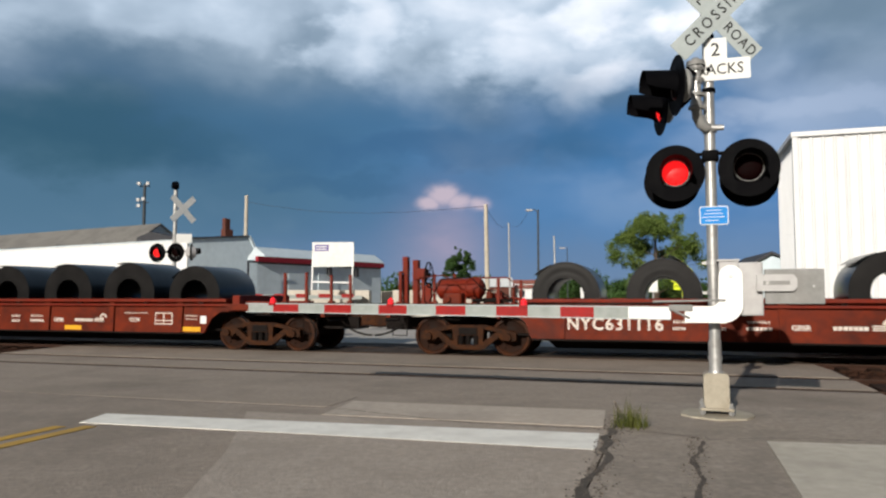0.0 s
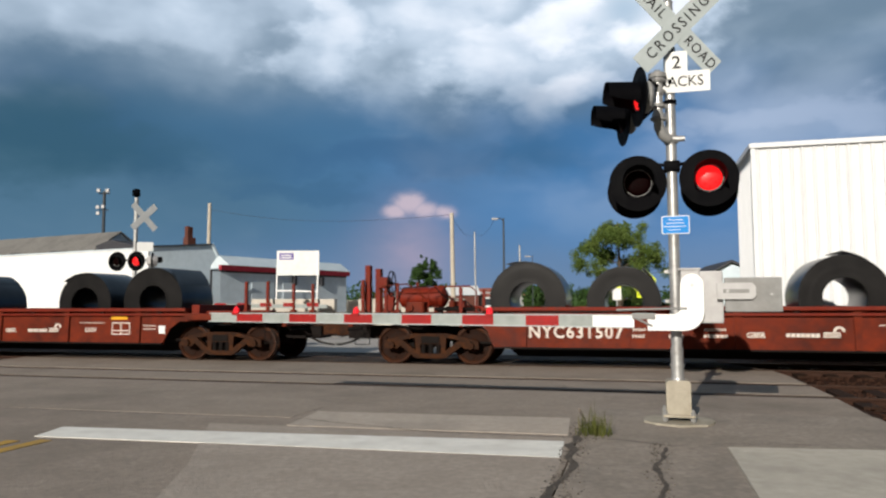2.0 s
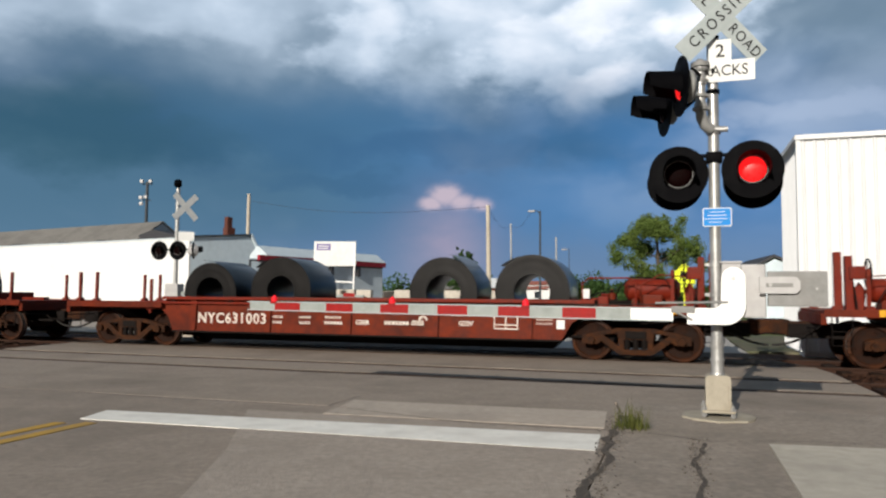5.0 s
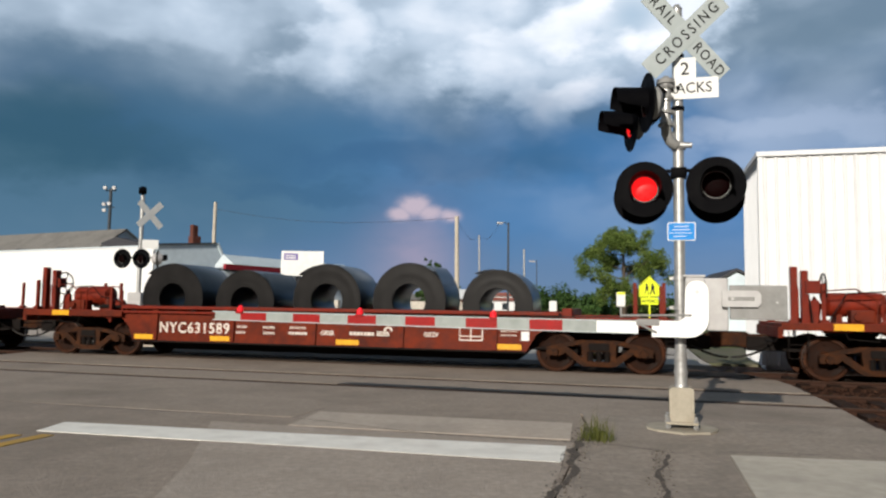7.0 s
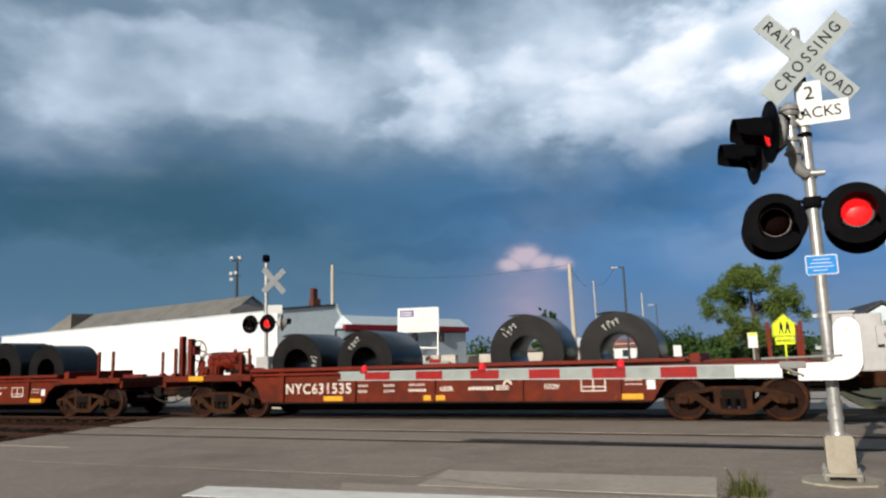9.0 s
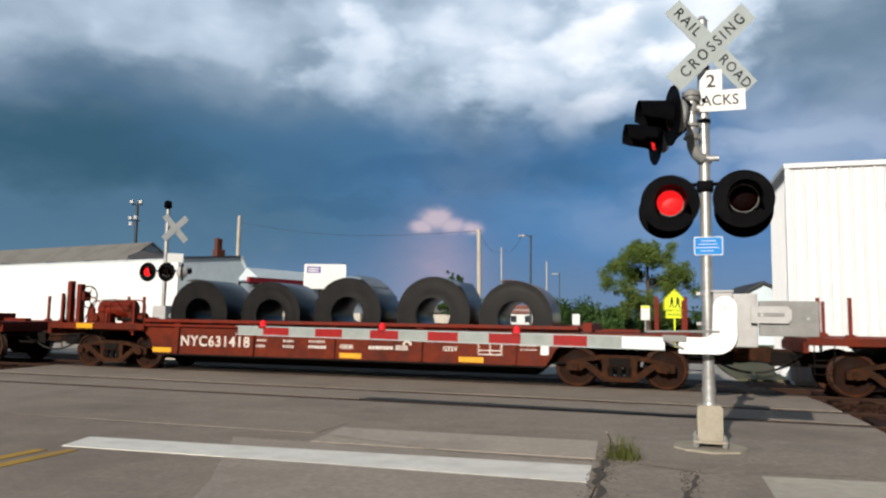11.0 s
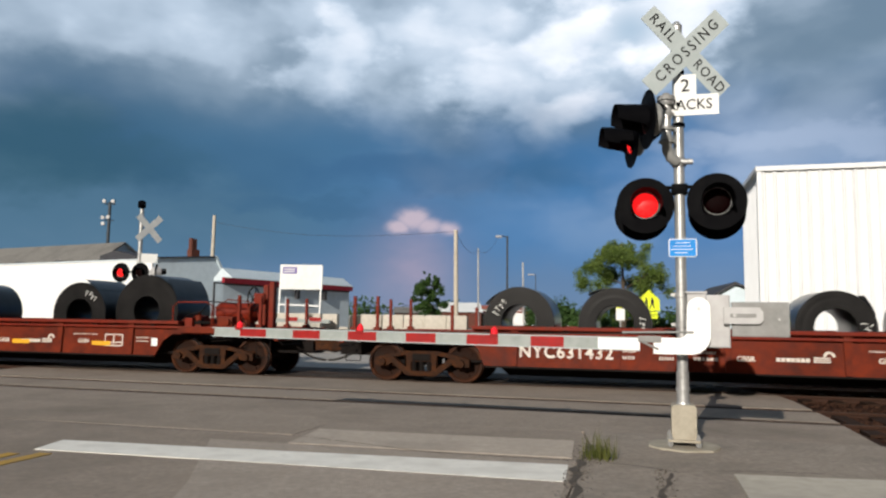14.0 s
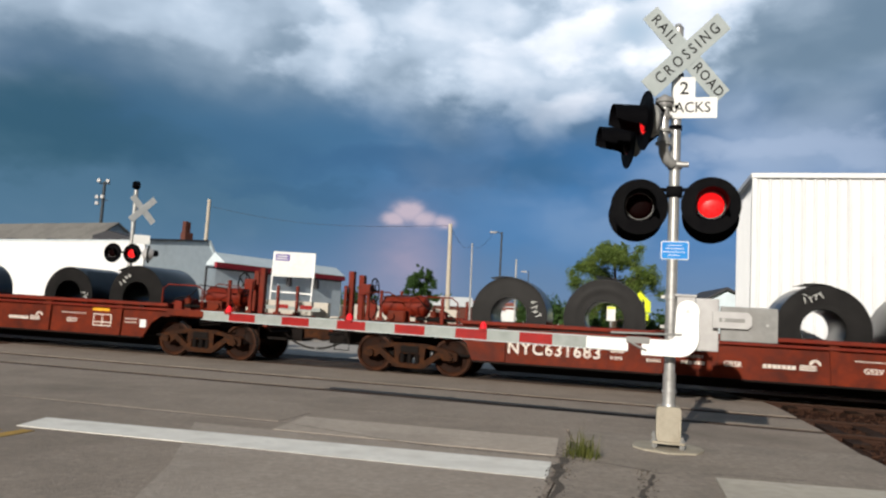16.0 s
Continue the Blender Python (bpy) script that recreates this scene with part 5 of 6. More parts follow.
    part("brake_chain", Shape().path([(X(-0.30), -0.90, 1.60), (X(-0.26), -0.92, 1.30), (X(-0.24), -0.92, 1.07)], 0.018, 6), CAR_DARK, stand)
    part("side_placard", Shape().box(min(X(0.02), X(0.50)), -1.352, 0.95, max(X(0.02), X(0.50)), -1.342, 1.07), REFLECT, parent, "yellow placard")


# the load of each car: slot along the car, radius, length, and whether the wrap is rusty
SLOTS = (2.86, 4.82, 6.90, 8.86, 10.83)


def std(*rs):
    return [(SLOTS[i], r, w) for i, r, w in rs]


LOADS = {
    -1: ("631078", False, std((0, 0.765, 1.5), (1, 0.765, 1.5), (2, 0.78, 1.5), (3, 0.78, 1.45), (4, 0.73, 1.6))),
    0: ("631116", False, std((0, 0.71, 1.5), (1, 0.73, 1.55), (3, 0.77, 1.3), (4, 0.82, 1.3))),
    1: ("631507", False, std((0, 0.80, 1.4), (1, 0.735, 1.6), (3, 0.81, 1.3), (4, 0.83, 1.4))),
    2: ("631003", True, std((0, 0.74, 1.35), (1, 0.80, 1.35), (3, 0.78, 1.3), (4, 0.80, 1.35))),
    3: ("631589", False, std((0, 0.84, 1.4), (1, 0.76, 1.4), (2, 0.83, 1.3), (3, 0.84, 1.3), (4, 0.765, 1.3))),
    4: ("631535", False, std((0, 0.75, 1.5), (1, 0.75, 1.65), (3, 0.83, 1.25), (4, 0.81, 1.3))),
    5: ("631418", False, [(3.0, 0.80, 1.25), (4.97, 0.78, 1.25), (6.93, 0.83, 1.25), (8.98, 0.84, 1.25), (10.80, 0.79, 1.3)]),
    6: ("631158", True, std((0, 0.755, 1.45), (1, 0.78, 1.5), (3, 0.785, 1.3), (4, 0.88, 1.35))),
    7: ("631432", True, std((0, 0.74, 1.45), (1, 0.73, 1.6), (3, 0.71, 1.45), (4, 0.76, 1.5))),
    8: ("631683", False, std((0, 0.80, 1.25), (1, 0.82, 1.25), (3, 0.84, 1.3), (4, 0.83, 1.4))),
    9: ("631240", False, std((0, 0.78, 1.4), (1, 0.78, 1.4), (3, 0.78, 1.4), (4, 0.78, 1.4))),
}


def coil(r, width, rusty, rng):
    """A wound steel coil that lies across the car, its middle at the origin and its axis along y."""
    ob = thing("steel_coil", Matrix(), "dark grey hot-rolled steel coil resting in the car's trough" if not rusty else "rust-brown steel coil resting in the car's trough", "steel coil", "coils on the train")
    eye = rng.uniform(0.36, 0.40)
    h = width / 2
    tel = [rng.gauss(0, 0.0015) for _ in range(9)]
    face = [(eye + (r - eye) * i / 8, -h + (tel[i] if 0 < i < 8 else 0)) for i in range(9)]
    body = Shape().lathe([(r, -h), (r + 0.004, -h + 0.02), (r + 0.004, h - 0.02), (r, h)], 72, pose(0, 0, 0, -90, 0, 0))
    part("outer_wrap", body, COIL_RUST if rusty else COIL_SIDE, ob, smooth=True)
    part("wound_face", Shape().lathe(face, 72, pose(0, 0, 0, -90, 0, 0)), COIL_FACE, ob, smooth=True)
    part("wound_face", Shape().lathe(face, 72, pose(0, 0, 0, 90, 0, 0)), COIL_FACE, ob, smooth=True)
    part("bore", Shape().lathe([(eye, -h), (eye - 0.006, -h + 0.02), (eye - 0.006, h - 0.02), (eye, h)], 48, pose(0, 0, 0, -90, 0, 0)), COIL_BORE, ob, smooth=True)
    # the loose tail of the strip
    a0 = rng.uniform(0.3, 2.2)
    tail = Shape()
    ring = []
    for i in range(7):
        a = a0 + 0.09 * i
        rr = r + 0.006 + (0.012 * i if rng.random() < 2 else 0) * (0.5 + 0.5 * (i / 6))
        ring.append([tail.bm.verts.new((rr * math.cos(a), y, rr * math.sin(a))) for y in (-h, h)] + [tail.bm.verts.new(((rr + 0.006) * math.cos(a), y, (rr + 0.006) * math.sin(a))) for y in (h, -h)])
    for p, q in zip(ring, ring[1:]):
        for j in range(4):
            tail.bm.faces.new((p[j], q[j], q[(j + 1) % 4], p[(j + 1) % 4]))
    part("strip_tail", tail, COIL_RUST if rusty else COIL_SIDE, ob)
    return ob


def chalk(ob, r, rng):
    """Unreadable chalk strokes on the wound face."""
    a = rng.uniform(-0.2, 2.6)
    for i in range(4):
        s = Shape()
        x, z = -0.16 + 0.10 * i, rng.uniform(-0.03, 0.03)
        s.box(x - 0.008, -0.002, z - 0.06, x + 0.008, 0.002, z + 0.06, m=pose(0, 0, 0, 0, rng.uniform(-25, 25), 0))
        s.box(x - 0.04, -0.002, z + 0.02, x + 0.035, 0.002, z + 0.035, m=pose(0, 0, 0, 0, rng.uniform(-30, 30), 0))
        part("chalk_stroke", s, CHALK, ob, m=ob["face"] and pose((r - 0.22) * math.cos(a), -ob["face"] - 0.02, (r - 0.22) * math.sin(a), 0, 90 - math.degrees(a), 0))


def build_train():
    master = build_car()
    keyed = []
    for k in sorted(LOADS):
        number, flip, load = LOADS[k]
        car = copy_thing(master, Matrix())
        brake_gear(car, flip)
        lettering("reporting_mark", "NYC" + number, 0.335, LETTER, car, pose(3.88, SIDE - 0.004, 0.70) @ UPRIGHT, 0.003, stretch=0.97, bold=0.006, gap=1.15)
        for x in {-1: (2.55, 4.57, 7.67, 11.18), 3: (2.55, 4.57, 7.67, 11.18), 4: (4.3, 6.9, 11.1), 5: (2.45, 7.3, 10.0)}.get(k, ()):
            part("reflector", Shape().box(x - 0.26, SIDE - 0.006, 0.43, x + 0.26, SIDE + 0.002, 0.54), REFLECT, car, "yellow reflector strip")
        for x in {6: (5.1, 7.7, 10.05)}.get(k, ()):
            part("reflector", Shape().box(x - 0.26, SIDE - 0.0065, 0.60, x + 0.26, SIDE + 0.002, 0.70), REFLECT, car, "yellow reflector strip")
        if k in (0, 1, 2, 7, 8):
            part("reflector", Shape().box(10.12, SIDE - 0.006, 0.94, 10.58, SIDE + 0.002, 1.02), REFLECT, car, "yellow reflector strip")
        rng = random.Random(40 + k)
        keyed.append((car, train_rows(k)))
        for n, (x, r, w) in enumerate(load):
            c = coil(r, w, (k, n) in ((5, 4),), rng)
            z = 0.55 + r
            y = -0.66 + w / 2
            c["face"] = w / 2
            if k in (4, 6, 7, 8) and rng.random() < 0.7:
                chalk(c, r, rng)
            del c["face"]
            keyed.append((c, train_rows(k, pose(x, y, z))))
    return master, keyed


MASTER_CAR, TRAIN = build_train()


# ---------------------------------------------------------------- beyond the tracks
def at_far(x, y, z=0.0, turn=0.0):
    return pose(x, y, z, 0, 0, turn)


def sheds():
    # long white shed: its lit wall and the grey roof that stands behind the wall's top
    a, d = Vector((-18.56, 52.0)), Vector((-0.869, 0.495))
    turn = math.degrees(math.atan2(d.y, d.x))
    shed = thing("long_shed", at_far(a.x, a.y, 0, turn), "long white rendered shed with a grey pitched roof", "shed")
    part("wall", Shape().box(0, -0.3, 0, 46.0, 0, 5.26), WALL_WHITE, shed, "white lit wall")
    part("parapet_cap", Shape().box(-0.1, -0.4, 5.26, 46.0, 0.08, 5.36, 0.01), ROOF_PALE, shed)
    part("back_wall", Shape().box(0.5, -6.0, 0, 46.0, -5.7, 5.2), WALL_WHITE, shed)
    part("roof", Shape().prism([(-0.2, 5.40), (-2.6, 7.02), (-5.6, 5.2), (-5.6, 5.08), (-2.6, 6.88), (-0.2, 5.26)], "x", 6.1, 31.2), ROOF_GREY, shed, "grey shingle pitched roof")
    part("roof_hip", Shape().prism([(31.2, 5.40), (31.2, 7.00), (36.4, 5.40)], "y", -2.7, -0.25), ROOF_GREY, shed, "grey hipped end of the roof")
    part("gable_end", Shape().prism([(-0.4, 5.36), (-2.6, 6.90), (-5.4, 5.2)], "x", 6.25, 6.4), WALL_BLUE, shed, "pale gable end")
    part("lean_to_roof", Shape().prism([(0.6, 5.37), (6.2, 5.37), (6.2, 5.75), (4.6, 6.12), (2.6, 5.70)], "y", -2.4, -0.45), TRIM_DARK, shed, "dark low roof at the gable's foot")
    for x, w in ((9.6, 1.6), (14.4, 1.9), (20.0, 3.6)):
        part("roof_edge_damage", Shape().prism([(x, 5.37), (x + w, 5.37), (x + w * 0.8, 5.50), (x + w * 0.3, 5.46)], "y", -0.32, -0.12), TRIM_DARK, shed, "dark torn roof edge")
    # the end wall, which turns away from the sun
    end = thing("end_block", at_far(a.x + 0.05, a.y + 0.02, 0, 51.34), "pale blue-grey metal clad end block with a dark roof edge", "shed")
    part("wall", Shape().prism([(0.02, 0), (6.20, 0), (6.20, 4.18), (5.22, 5.82), (0.02, 5.34)], "y", 0.05, 0.35), WALL_BLUE, end, "pale blue-grey wall")
    part("roof_edge", Shape().prism([(0.0, 5.35), (5.20, 5.83), (5.20, 5.95), (0.0, 5.47)], "y", -0.1, 2.4), TRIM_DARK, end, "dark roof edge")
    part("rake_board", Shape().prism([(5.22, 5.82), (5.34, 5.94), (6.36, 4.26), (6.22, 4.18)], "y", -0.12, 2.4), ROOF_PALE, end, "pale sloping rake board")
    part("chimney", Shape().box(4.07, 1.4, 5.5, 4.79, 2.0, 6.45, 0.02).box(4.11, 1.5, 6.45, 4.36, 1.9, 7.32, 0.02).box(4.42, 1.52, 6.45, 4.60, 1.8, 7.28, 0.02), BRICK_RED, end, "red-brown twin chimney")
    # low shed with the red eaves
    low = thing("low_shed", at_far(-12.9, 49.9, 0, math.degrees(math.atan2(0.835, 0.55))), "low pale blue shed with dark red eaves", "shed")
    part("wall", Shape().prism([(0.1, 0.15), (13.9, 0.15), (13.9, 1.6), (1.9, 1.6)], "z", 0.0, 3.7), WALL_BLUE, low, "pale blue-grey wall")
    part("fascia", Shape().box(-0.1, -0.15, 3.60, 14.0, 0.12, 3.98, 0.01), FASCIA_RED, low, "dark red eaves board")
    part("roof", Shape().prism([(-0.16, 3.99), (0.9, 4.70), (1.7, 3.99), (1.7, 3.8), (0.0, 3.8)], "x", 0.6, 14.0), ROOF_PALE, low, "pale sheet-metal roof")
    # dark slab on the wall that draws the shadow below the eaves board
    part("eaves_shadow_gap", Shape().box(0.1, 0.125, 3.48, 13.9, 0.149, 3.60), TRIM_DARK, low)
    for x in (7.2, 10.4):
        part("wall_lamp", Shape().box(x, -0.10, 2.75, x + 0.35, 0.14, 3.45, 0.03), TRIM_DARK, low)
    for x in (3.0, 6.2):
        part("door", Shape().box(x, 0.09, 0, x + 2.2, 0.16, 2.9), ROOF_PALE, low)
    dr = part("drain_frame", Shape().box(-1.2, -0.4, 0, -1.1, -0.3, 3.6).box(-1.2, -0.4, 3.5, 0.0, -0.3, 3.6), TRIM_DARK, low)


sheds()


def white_hall():
    """The tall white clad hall close behind the tracks: ribbed sheets, corner trim, eaves cap."""
    c = Vector((8.38, 16.98))
    hall = thing("white_hall", pose(c.x, c.y, 0, 0, 0, TURN), "tall white ribbed metal hall close behind the tracks", "hall")
    H, W, D = 5.08, 34.0, 3.0
    part("core", Shape().box(0.04, 0.04, -0.1, W, D, H), WALL_METAL, hall, "white metal wall")
    sheet_ob = None
    for i in range(34):                       # cladding sheets with folded ribs
        if sheet_ob is None:
            prof = [(0.0, 0.0)]
            for r in range(4):
                x = 0.25 * r
                prof += [(x + 0.015, 0.0), (x + 0.035, -0.035), (x + 0.075, -0.035), (x + 0.095, 0.0)]
            prof += [(0.985, 0.0), (0.985, 0.03), (0.0, 0.03)]
            sheet_ob = part("cladding_sheet", Shape().prism(prof, "z", 0.0, H - 0.05), WALL_METAL, hall, "", pose(0.06 + i * 1.0, 0.005, 0))
        else:
            again("cladding_sheet", sheet_ob, hall, pose(0.06 + i * 1.0, 0.005, 0))
    for i in range(3):
        again("cladding_sheet", sheet_ob, hall, pose(0.035, D - i * 1.0, 0, 0, 0, -90))
    part("base_band", Shape().box(0.92, -0.052, -0.06, W, -0.036, 0.47, 0.004), BLUE_BASE, hall, "blue painted base band")
    part("corner_trim", Shape().box(-0.05, -0.06, 0, 0.06, 0.06, H - 0.02, 0.01), WALL_METAL, hall)
    part("eaves_cap", Shape().box(-0.08, -0.09, H - 0.06, W, D, H + 0.06, 0.015), WALL_METAL, hall, "white eaves trim")


white_hall()


def yard_sign():
    s = thing("yard_sign", at_far(-7.3, 40.0, 0, -2), "white yard signboard with a purple patch on a pale tube frame", "signboard")
    part("board", Shape().box(0, -0.03, 2.85, 2.33, 0.03, 4.22, 0.01), SIGN_WHITE, s, "white board")
    part("patch", Shape().box(0.14, -0.036, 3.72, 0.92, -0.03, 4.08), PURPLE, s, "purple lettered patch")
    for i in range(2):
        part("text_bar", Shape().box(0.22, -0.040, 3.80 + 0.13 * i, 0.80, -0.036, 3.86 + 0.13 * i), SIGN_WHITE, s)
    part("frame", Shape().path([(0.05, 0, 4.2), (-0.04, 0, 0), ], 0.05, 10).path([(2.28, 0, 4.2), (2.20, 0, 0)], 0.05, 10).path([(0.0, 0, 2.02), (2.22, 0, 1.95)], 0.05, 10), ARM_WHITE, s, "white tube frame", smooth=True)


yard_sign()


def blocks():
    rng = random.Random(12)
    kinds = {}
    for row, (x0, y0, count, tall) in enumerate(((-6.5, 37.5, 9, 2), (-4.6, 47.0, 8, 2), (-10.5, 36.0, 6, 2))):
        for i in range(count):
            for j in range(tall if rng.random() < 0.6 else 1):
                if "m" not in kinds:
                    kinds["m"] = part("concrete_block", Shape().box(-0.52, -0.4, 0, 0.52, 0.4, 0.78, 0.03), BLOCK)
                    ob = kinds["m"]
                    ob.matrix_basis = at_far(x0 + i * 1.1, y0, 0.78 * j - 0.03, rng.uniform(-4, 4))
                else:
                    ob = new("concrete_block", kinds["m"].data)
                    ob.matrix_basis = at_far(x0 + i * 1.1 + rng.uniform(-0.03, 0.03), y0 + rng.uniform(-0.1, 0.1), 0.78 * j - 0.03, rng.uniform(-4, 4))
                tagged(ob, "pale cast concrete block stacked in the yard", "concrete block", "blocks in the yard")


blocks()


def poles():
    def pole(name, x, y, h, r, mat, label, lean=0.0, r1=None):
        p = thing(name, at_far(x, y), label, "pole")
        part("shaft", Shape().tube((0, 0, 0), (lean, 0, h), r, r1 or r * 0.75, 12), mat, p, smooth=True)
        return p
    pole("timber_pole", -17.68, 64.0, 10.2, 0.20, POLE_PALE, "bare pale timber pole behind the sheds", 0.05)
    pole("utility_pole", 2.75, 45.0, 6.95, 0.16, POLE_PALE, "pale utility pole with thin wires", -0.1)
    pole("light_pole", 6.45, 70.0, 8.3, 0.10, GALV, "thin pale steel light pole", -0.1)
    p = pole("street_lamp", 7.9, 60.0, 8.4, 0.10, POLE_DARK, "grey street lamp with a cobra head", 0.0)
    part("arm", Shape().path([(0, 0, 8.2), (-0.3, 0, 8.4), (-0.75, 0, 8.38)], 0.04, 8), POLE_DARK, p)
    part("lamp_head", Shape().box(-1.0, -0.14, 8.26, -0.45, 0.14, 8.42, 0.05), CASE_GREY, p)
    pole("light_pole", 12.4, 80.0, 7.8, 0.12, GALV, "thin pale steel light pole", -0.1)
    p = pole("street_lamp", 14.6, 85.0, 6.9, 0.06, POLE_DARK, "grey street lamp with a cobra head", 0.0)
    part("lamp_head", Shape().box(-0.9, -0.14, 6.7, -0.2, 0.14, 6.86, 0.05), CASE_GREY, p)
    t = pole("floodlight_mast", -25.1, 60.0, 10.6, 0.16, POLE_DARK, "dark floodlight mast with white lamps")
    part("crossbar", Shape().box(-0.42, -0.05, 10.38, 0.42, 0.05, 10.46), POLE_DARK, t)
    part("crossbar", Shape().box(-0.36, -0.05, 9.02, 0.36, 0.05, 9.09), POLE_DARK, t)
    for x, z in ((-0.36, 10.62), (0.36, 10.62), (-0.40, 9.25), (0.02, 9.30), (-0.36, 8.75)):
        part("floodlight", Shape().box(x - 0.14, -0.36, z - 0.14, x + 0.14, -0.14, z + 0.14, 0.04), CASE_GREY, t)
    w = Shape()
    for a, b in (((2.65, 45.0, 6.8), (6.35, 70.0, 8.1)), ((2.65, 45.0, 6.85), (-17.6, 64.0, 9.6)), ((6.35, 70.0, 8.1), (7.2, 60.0, 8.4))):
        a, b = Vector(a), Vector(b)
        w.path([a.lerp(b, i / 8) - Vector((0, 0, 0.7 * math.sin(math.pi * i / 8))) for i in range(9)], 0.012, 5)
    tagged(part("overhead_wire", w, TRIM_DARK), "thin dark overhead wires between the poles", "wire")


poles()


def post_sign(x, y, kind):
    if kind == "school":
        s = thing("school_sign", at_far(x, y, 0.12, -8), "fluorescent yellow school crossing sign with a plaque on a post", "road sign")
        part("post", Shape().box(-0.03, 0.0, -0.2, 0.03, 0.04, 2.3), SIGN_YELLOW, s)
        b = part("board", Shape().prism([(-0.42, 1.66), (0.42, 1.66), (0.42, 2.12), (0.0, 2.52), (-0.42, 2.12)], "y", -0.02, 0.0), SIGN_YELLOW, s, "fluorescent yellow pentagon board")
        part("border", Shape().prism([(-0.395, 1.685), (0.395, 1.685), (0.395, 2.11), (0.0, 2.485), (-0.395, 2.11)], "y", -0.022, -0.02), SIGN_BLACK, b)
        part("field", Shape().prism([(-0.375, 1.705), (0.375, 1.705), (0.375, 2.10), (0.0, 2.46), (-0.375, 2.10)], "y", -0.024, -0.022), SIGN_YELLOW, b)
        for sx, k in ((-0.11, 0.9), (0.12, 1.05)):       # two plain walking shapes
            g = Shape().prism([(sx - 0.06 * k, 1.93), (sx + 0.06 * k, 1.93), (sx + 0.075 * k, 2.12 * 1.0), (sx - 0.05 * k, 2.12)], "y", -0.027, -0.024)
            g.prism([(sx - 0.06 * k, 1.94), (sx - 0.01, 1.94), (sx - 0.06 * k, 1.76), (sx - 0.11 * k, 1.76)], "y", -0.027, -0.024)
            g.prism([(sx + 0.01, 1.94), (sx + 0.06 * k, 1.94), (sx + 0.10 * k, 1.76), (sx + 0.05 * k, 1.76)], "y", -0.027, -0.024)
            g.prism([(sx + 0.045 * c, 2.17 + 0.045 * d) for c, d in ring_outline(1.0, 10)], "y", -0.027, -0.024)
            part("pictogram", g, SIGN_BLACK, b)
        q = part("plaque", Shape().box(-0.34, -0.02, 1.36, 0.34, 0.0, 1.63, 0.005), SIGN_YELLOW, s, "fluorescent yellow plaque")
        lettering("lettering", "AHEAD", 0.19, SIGN_BLACK, q, pose(0, -0.024, 1.495) @ UPRIGHT, 0.001, bold=0.002)
    else:
        s = thing("small_sign", at_far(x, y, 0, -4), "small white notice board with a yellow-green head on a post", "road sign")
        part("post", Shape().box(-0.03, 0.0, 0, 0.03, 0.04, 1.8), GALV, s)
        b = part("board", Shape().box(-0.18, -0.02, 1.39, 0.18, 0.0, 1.98, 0.004), SIGN_WHITE, s, "white board")
        part("head", Shape().box(-0.17, -0.024, 1.88, 0.17, -0.02, 1.97), SIGN_YELLOW, b)


post_sign(9.55, 28.8, "school")
post_sign(8.58, 29.5, "small")


def leaf_cloud(name, clumps, count, size, mat, parent, seed, flat=1.0):
    rng = np.random.RandomState(seed)
    w = np.array([c[3] ** 2 for c in clumps])
    idx = rng.choice(len(clumps), count, p=w / w.sum())
    cl = np.array(clumps)[idx]
    v = rng.normal(size=(count, 3))
    v /= np.linalg.norm(v, axis=1)[:, None]
    rad = cl[:, 3:4] * (0.15 + 0.85 * np.minimum(np.abs(rng.normal(size=(count, 1))), 1.35))
    pos = cl[:, :3] + v * rad * np.array([1, 1, flat])
    a = rng.normal(size=(count, 3))
    a /= np.linalg.norm(a, axis=1)[:, None]
    b = np.cross(a, rng.normal(size=(count, 3)))
    b /= np.linalg.norm(b, axis=1)[:, None]
    s = size * (0.6 + 0.8 * rng.rand(count, 1))
    quad = np.stack([pos - a * s, pos + b * s * 0.45, pos + a * s, pos - b * s * 0.45], 1).reshape(-1, 3)
    me = bpy.data.meshes.new(name)
    me.from_pydata(quad.tolist(), [], np.arange(count * 4).reshape(-1, 4).tolist())
    me.materials.append(mat)
    ob = new(name, me)
    ob.parent = parent
    return tagged(ob, kind="stuff")


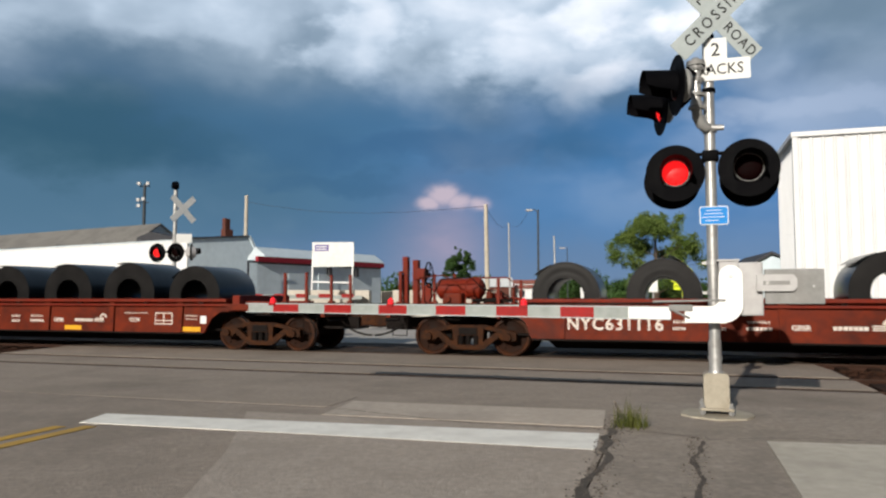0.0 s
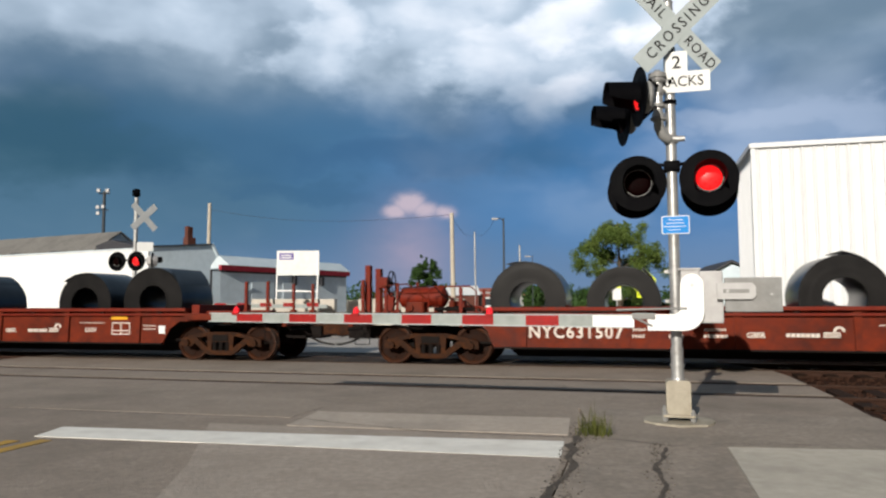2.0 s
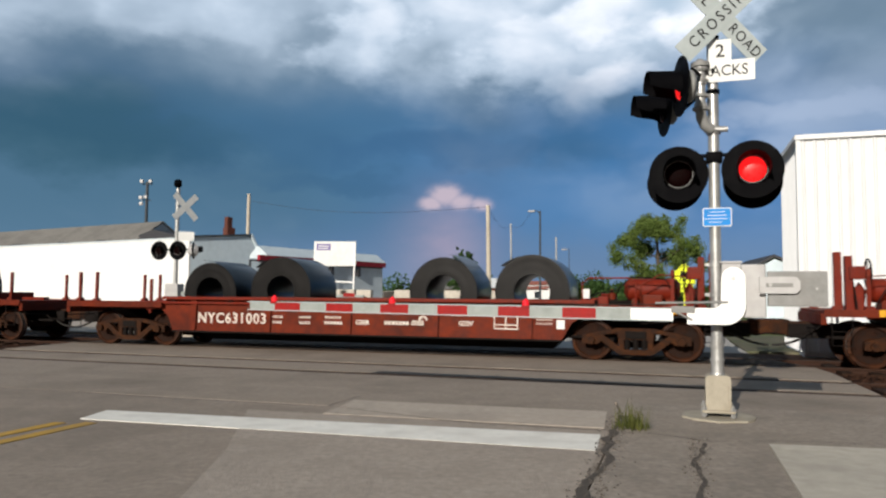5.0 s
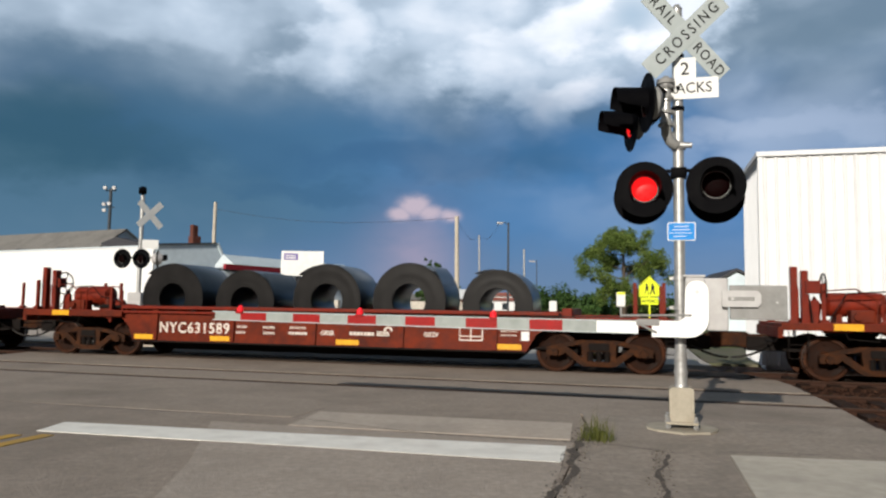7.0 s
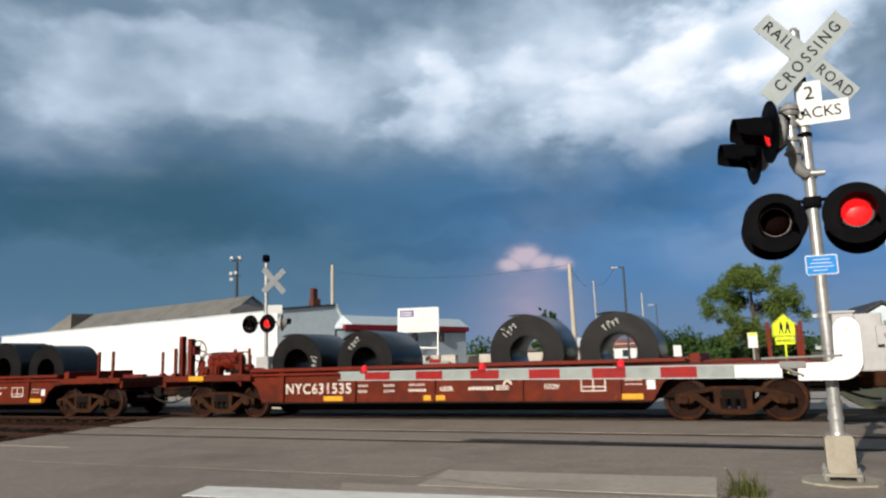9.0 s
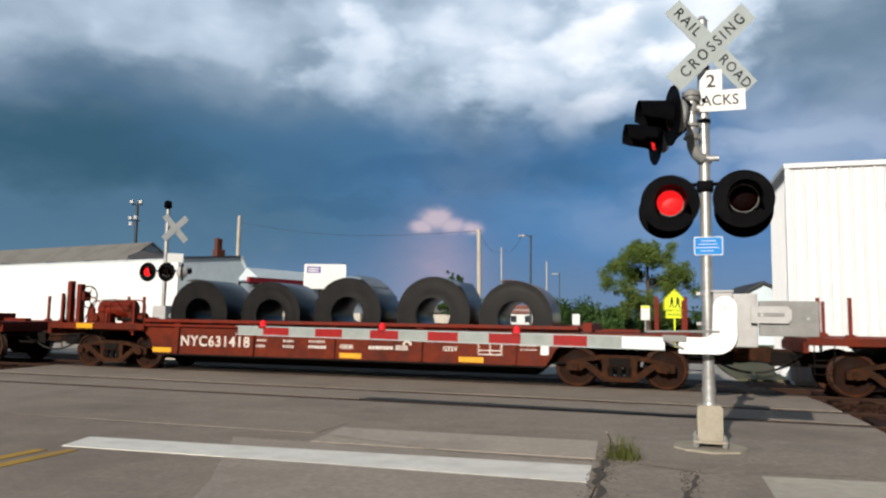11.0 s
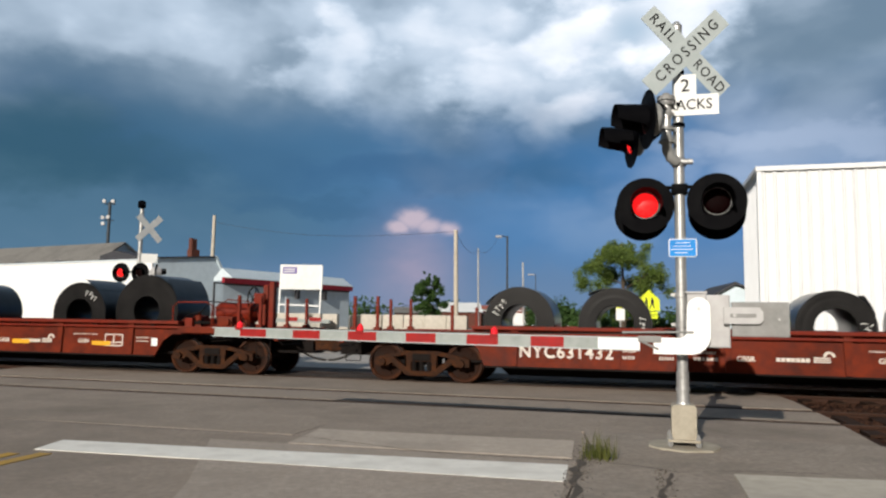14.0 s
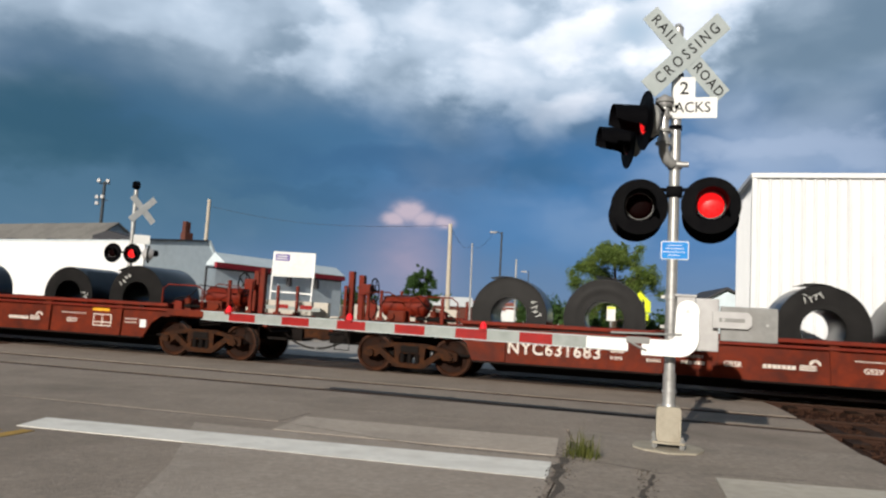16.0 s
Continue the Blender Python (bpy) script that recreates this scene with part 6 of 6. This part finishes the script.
def tree(x, y, h, spread, seed, label, mat, trunk_h, count, size):
    rng = random.Random(seed)
    t = thing("tree", at_far(x, y), label, "tree")
    tr = Shape().tube((0, 0, -0.1), (0.1, 0, trunk_h), 0.03 * h, 0.02 * h, 12)
    clumps = []
    for i in range(22):
        f = (i + 0.5) / 22
        a = i * 2.4 + rng.uniform(-0.4, 0.4)
        reach = spread * (0.35 + 0.65 * math.sin(math.pi * (0.16 + 0.74 * f)) ** 0.9) * rng.uniform(0.72, 1.12)
        p = Vector((0.08 * (1 - f), 0, trunk_h * 0.75 + (h * 0.8 - trunk_h * 0.75) * f))
        q = p + Vector((math.cos(a) * reach, math.sin(a) * reach, reach * rng.uniform(0.10, 0.55)))
        q.z = min(q.z, h * 0.94)
        tr.tube(p, q, 0.009 * h * (1.1 - f), 0.002 * h, 7)
        for _ in range(4):
            o = p.lerp(q, rng.uniform(0.5, 1.05)) + Vector((rng.gauss(0, 0.14), rng.gauss(0, 0.14), rng.gauss(0, 0.10))) * spread
            tr.tube(p.lerp(q, 0.55), o, 0.003 * h, 0.0012 * h, 5)
            clumps.append((*o, spread * rng.uniform(0.09, 0.20)))
        clumps.append((*q, spread * rng.uniform(0.06, 0.13)))
    tr.tube((0.1, 0, trunk_h), (0, 0, h * 0.9), 0.02 * h, 0.004 * h, 10)
    for _ in range(6):
        clumps.append((rng.gauss(0, 0.12) * spread, rng.gauss(0, 0.12) * spread, h * rng.uniform(0.8, 0.97), spread * rng.uniform(0.06, 0.13)))
    part("trunk", tr, BARK, t)
    leaf_cloud("crown", clumps, count, size, mat, t, seed)
    return t


tree(11.75, 40.0, 6.35, 2.15, 21, "leafy green street tree with loose sunlit branches", LEAF, 1.7, 38000, 0.062)
tree(1.67, 80.0, 6.7, 1.75, 27, "young dark green tree with a ragged crown", LEAF_DARK, 1.6, 16000, 0.11)


def hedges():
    for x, y, w, h, seed in ((17.5, 90.0, 4.2, 4.4, 31), (22.5, 92.0, 3.4, 3.6, 32), (11.4, 46.0, 2.2, 1.5, 34), (14.5, 47.0, 2.4, 1.8, 35)):
        rng = random.Random(seed)
        b = thing("bush", at_far(x, y), "dense dark green bush", "bush")
        s = Shape()
        for i in range(6):
            s.tube((0, 0, -0.1), (rng.uniform(-w, w) * 0.5, rng.uniform(-1, 1), h * 0.5), 0.06, 0.02, 6)
        part("stems", s, BARK, b)
        clumps = [(rng.uniform(-w, w) * 0.75, rng.uniform(-1.2, 1.2), h * rng.uniform(0.15, 0.72), h * rng.uniform(0.16, 0.28)) for _ in range(26)]
        leaf_cloud("foliage", clumps, 4500, 0.22, LEAF_DARK, b, seed)
    # far line of woods
    rng = np.random.RandomState(5)
    clumps = [(x, 330 + rng.uniform(-20, 20), rng.uniform(1.0, 4.5), rng.uniform(3.0, 6.5)) for x in np.arange(-260, 330, 5.0)]
    ob = leaf_cloud("far_woods", clumps, 16000, 1.0, LEAF_DARK, None, 6)
    tagged(ob, "far dark line of woods on the horizon", "woods", "", "stuff")


hedges()


def far_town():
    for x, y, w, d, h, ridge, wall, roof, label in (
            (5.0, 120.0, 6.5, 10, 2.6, 4.3, BRICK_RED, SIGN_WHITE, "low brick house with a pale metal roof"),
            (12.0, 122.0, 9.5, 10, 2.4, 3.0, WALL_WHITE, ROOF_RED, "low white building with a red roof"),
            (7.5, 150.0, 16.0, 12, 3.6, 4.5, WALL_WHITE, ROOF_RED, "long white building with a red roof"),
            (-2.5, 110.0, 6.0, 8, 2.2, 3.2, BRICK_RED, ROOF_GREY, "low brick building with a grey roof")):
        hse = thing("far_house", at_far(x, y), label, "house")
        part("wall", Shape().box(0, 0, 0, w, d, h), wall, hse)
        part("roof", Shape().prism([(-0.4, h), (d / 2, ridge), (d + 0.4, h)], "x", -0.3, w + 0.3), roof, hse)
        for i in range(max(2, int(w / 2.6))):
            part("window", Shape().box(0.7 + i * 2.4, -0.05, 0.9, 1.7 + i * 2.4, 0.02, 2.0), GLASS_DARK, hse)
    gab = thing("grey_house", at_far(19.2, 45.0, 0, -12), "small house with a dark blue-grey gable roof", "house")
    part("wall", Shape().prism([(0, 0), (3.6, 0), (3.6, 2.7), (1.2, 3.75), (0, 3.2)], "y", 0, 8), WALL_BLUE, gab)
    part("roof", Shape().prism([(-0.3, 3.05), (1.2, 3.95), (4.0, 2.7), (4.0, 2.58), (1.2, 3.78), (-0.3, 2.92)], "y", -0.3, 8.3), TRIM_DARK, gab, "dark gable roof")
    bol = None
    for i in range(7):
        m = at_far(12.8 + i * 0.62, 62.0 - 0.3 * i)
        if bol is None:
            bol = thing("bollard", m, "short pale yellow bollard beside the road", "bollard", "bollards")
            part("post", Shape().tube((0, 0, -0.05), (0, 0, 0.95), 0.13, 0.12, 12), LINE_WHITE, bol)
            part("band", Shape().tube((0, 0, 0.5), (0, 0, 0.75), 0.135, seg=12), REFLECT, bol)
        else:
            copy_thing(bol, m)
    for x, y in ((11.3, 58.0), (7.7, 52.0)):
        sg = thing("road_sign", at_far(x, y), "small pale roadside sign on a post", "road sign")
        part("post", Shape().box(-0.04, 0, 0, 0.04, 0.06, 1.6), GALV, sg)
        part("board", Shape().box(-0.3, -0.03, 1.0, 0.3, 0, 1.85, 0.01), SIGN_WHITE, sg)


far_town()


# ---------------------------------------------------------------- what moves
def motions():
    spin = SPEED / WHEEL_R
    steps = 240
    base = {}
    for ws, x in WHEELS:
        key = round(x, 3)
        if key not in base:
            rows = []
            for i in range(steps + 1):
                t = 16.0 * i / steps
                rows.append((t, pose(x, 0, WHEEL_R) @ Matrix.Rotation(-(spin * t - EASE / WHEEL_R * t * t) % (2 * math.pi), 4, "Y")))
            base[key] = rows
    for ob, rows in TRAIN:
        walk(ob, rows)
    for ob, rows in MOVES:
        walk(ob, rows)
    first = {}
    for ob in list(scene.objects):
        if ob.name.split(".")[0] != "wheelset":
            continue
        key = round(ob.matrix_basis.translation.x, 3)
        if key not in first:
            walk(ob, base[key])
            first[key] = ob
        else:
            ob.rotation_mode = "QUATERNION"
            ad = ob.animation_data_create()
            ad.action = first[key].animation_data.action
            ad.action_slot = first[key].animation_data.action_slot


for ob in [MASTER_CAR, *MASTER_CAR.children_recursive]:
    bpy.data.objects.remove(ob)
motions()
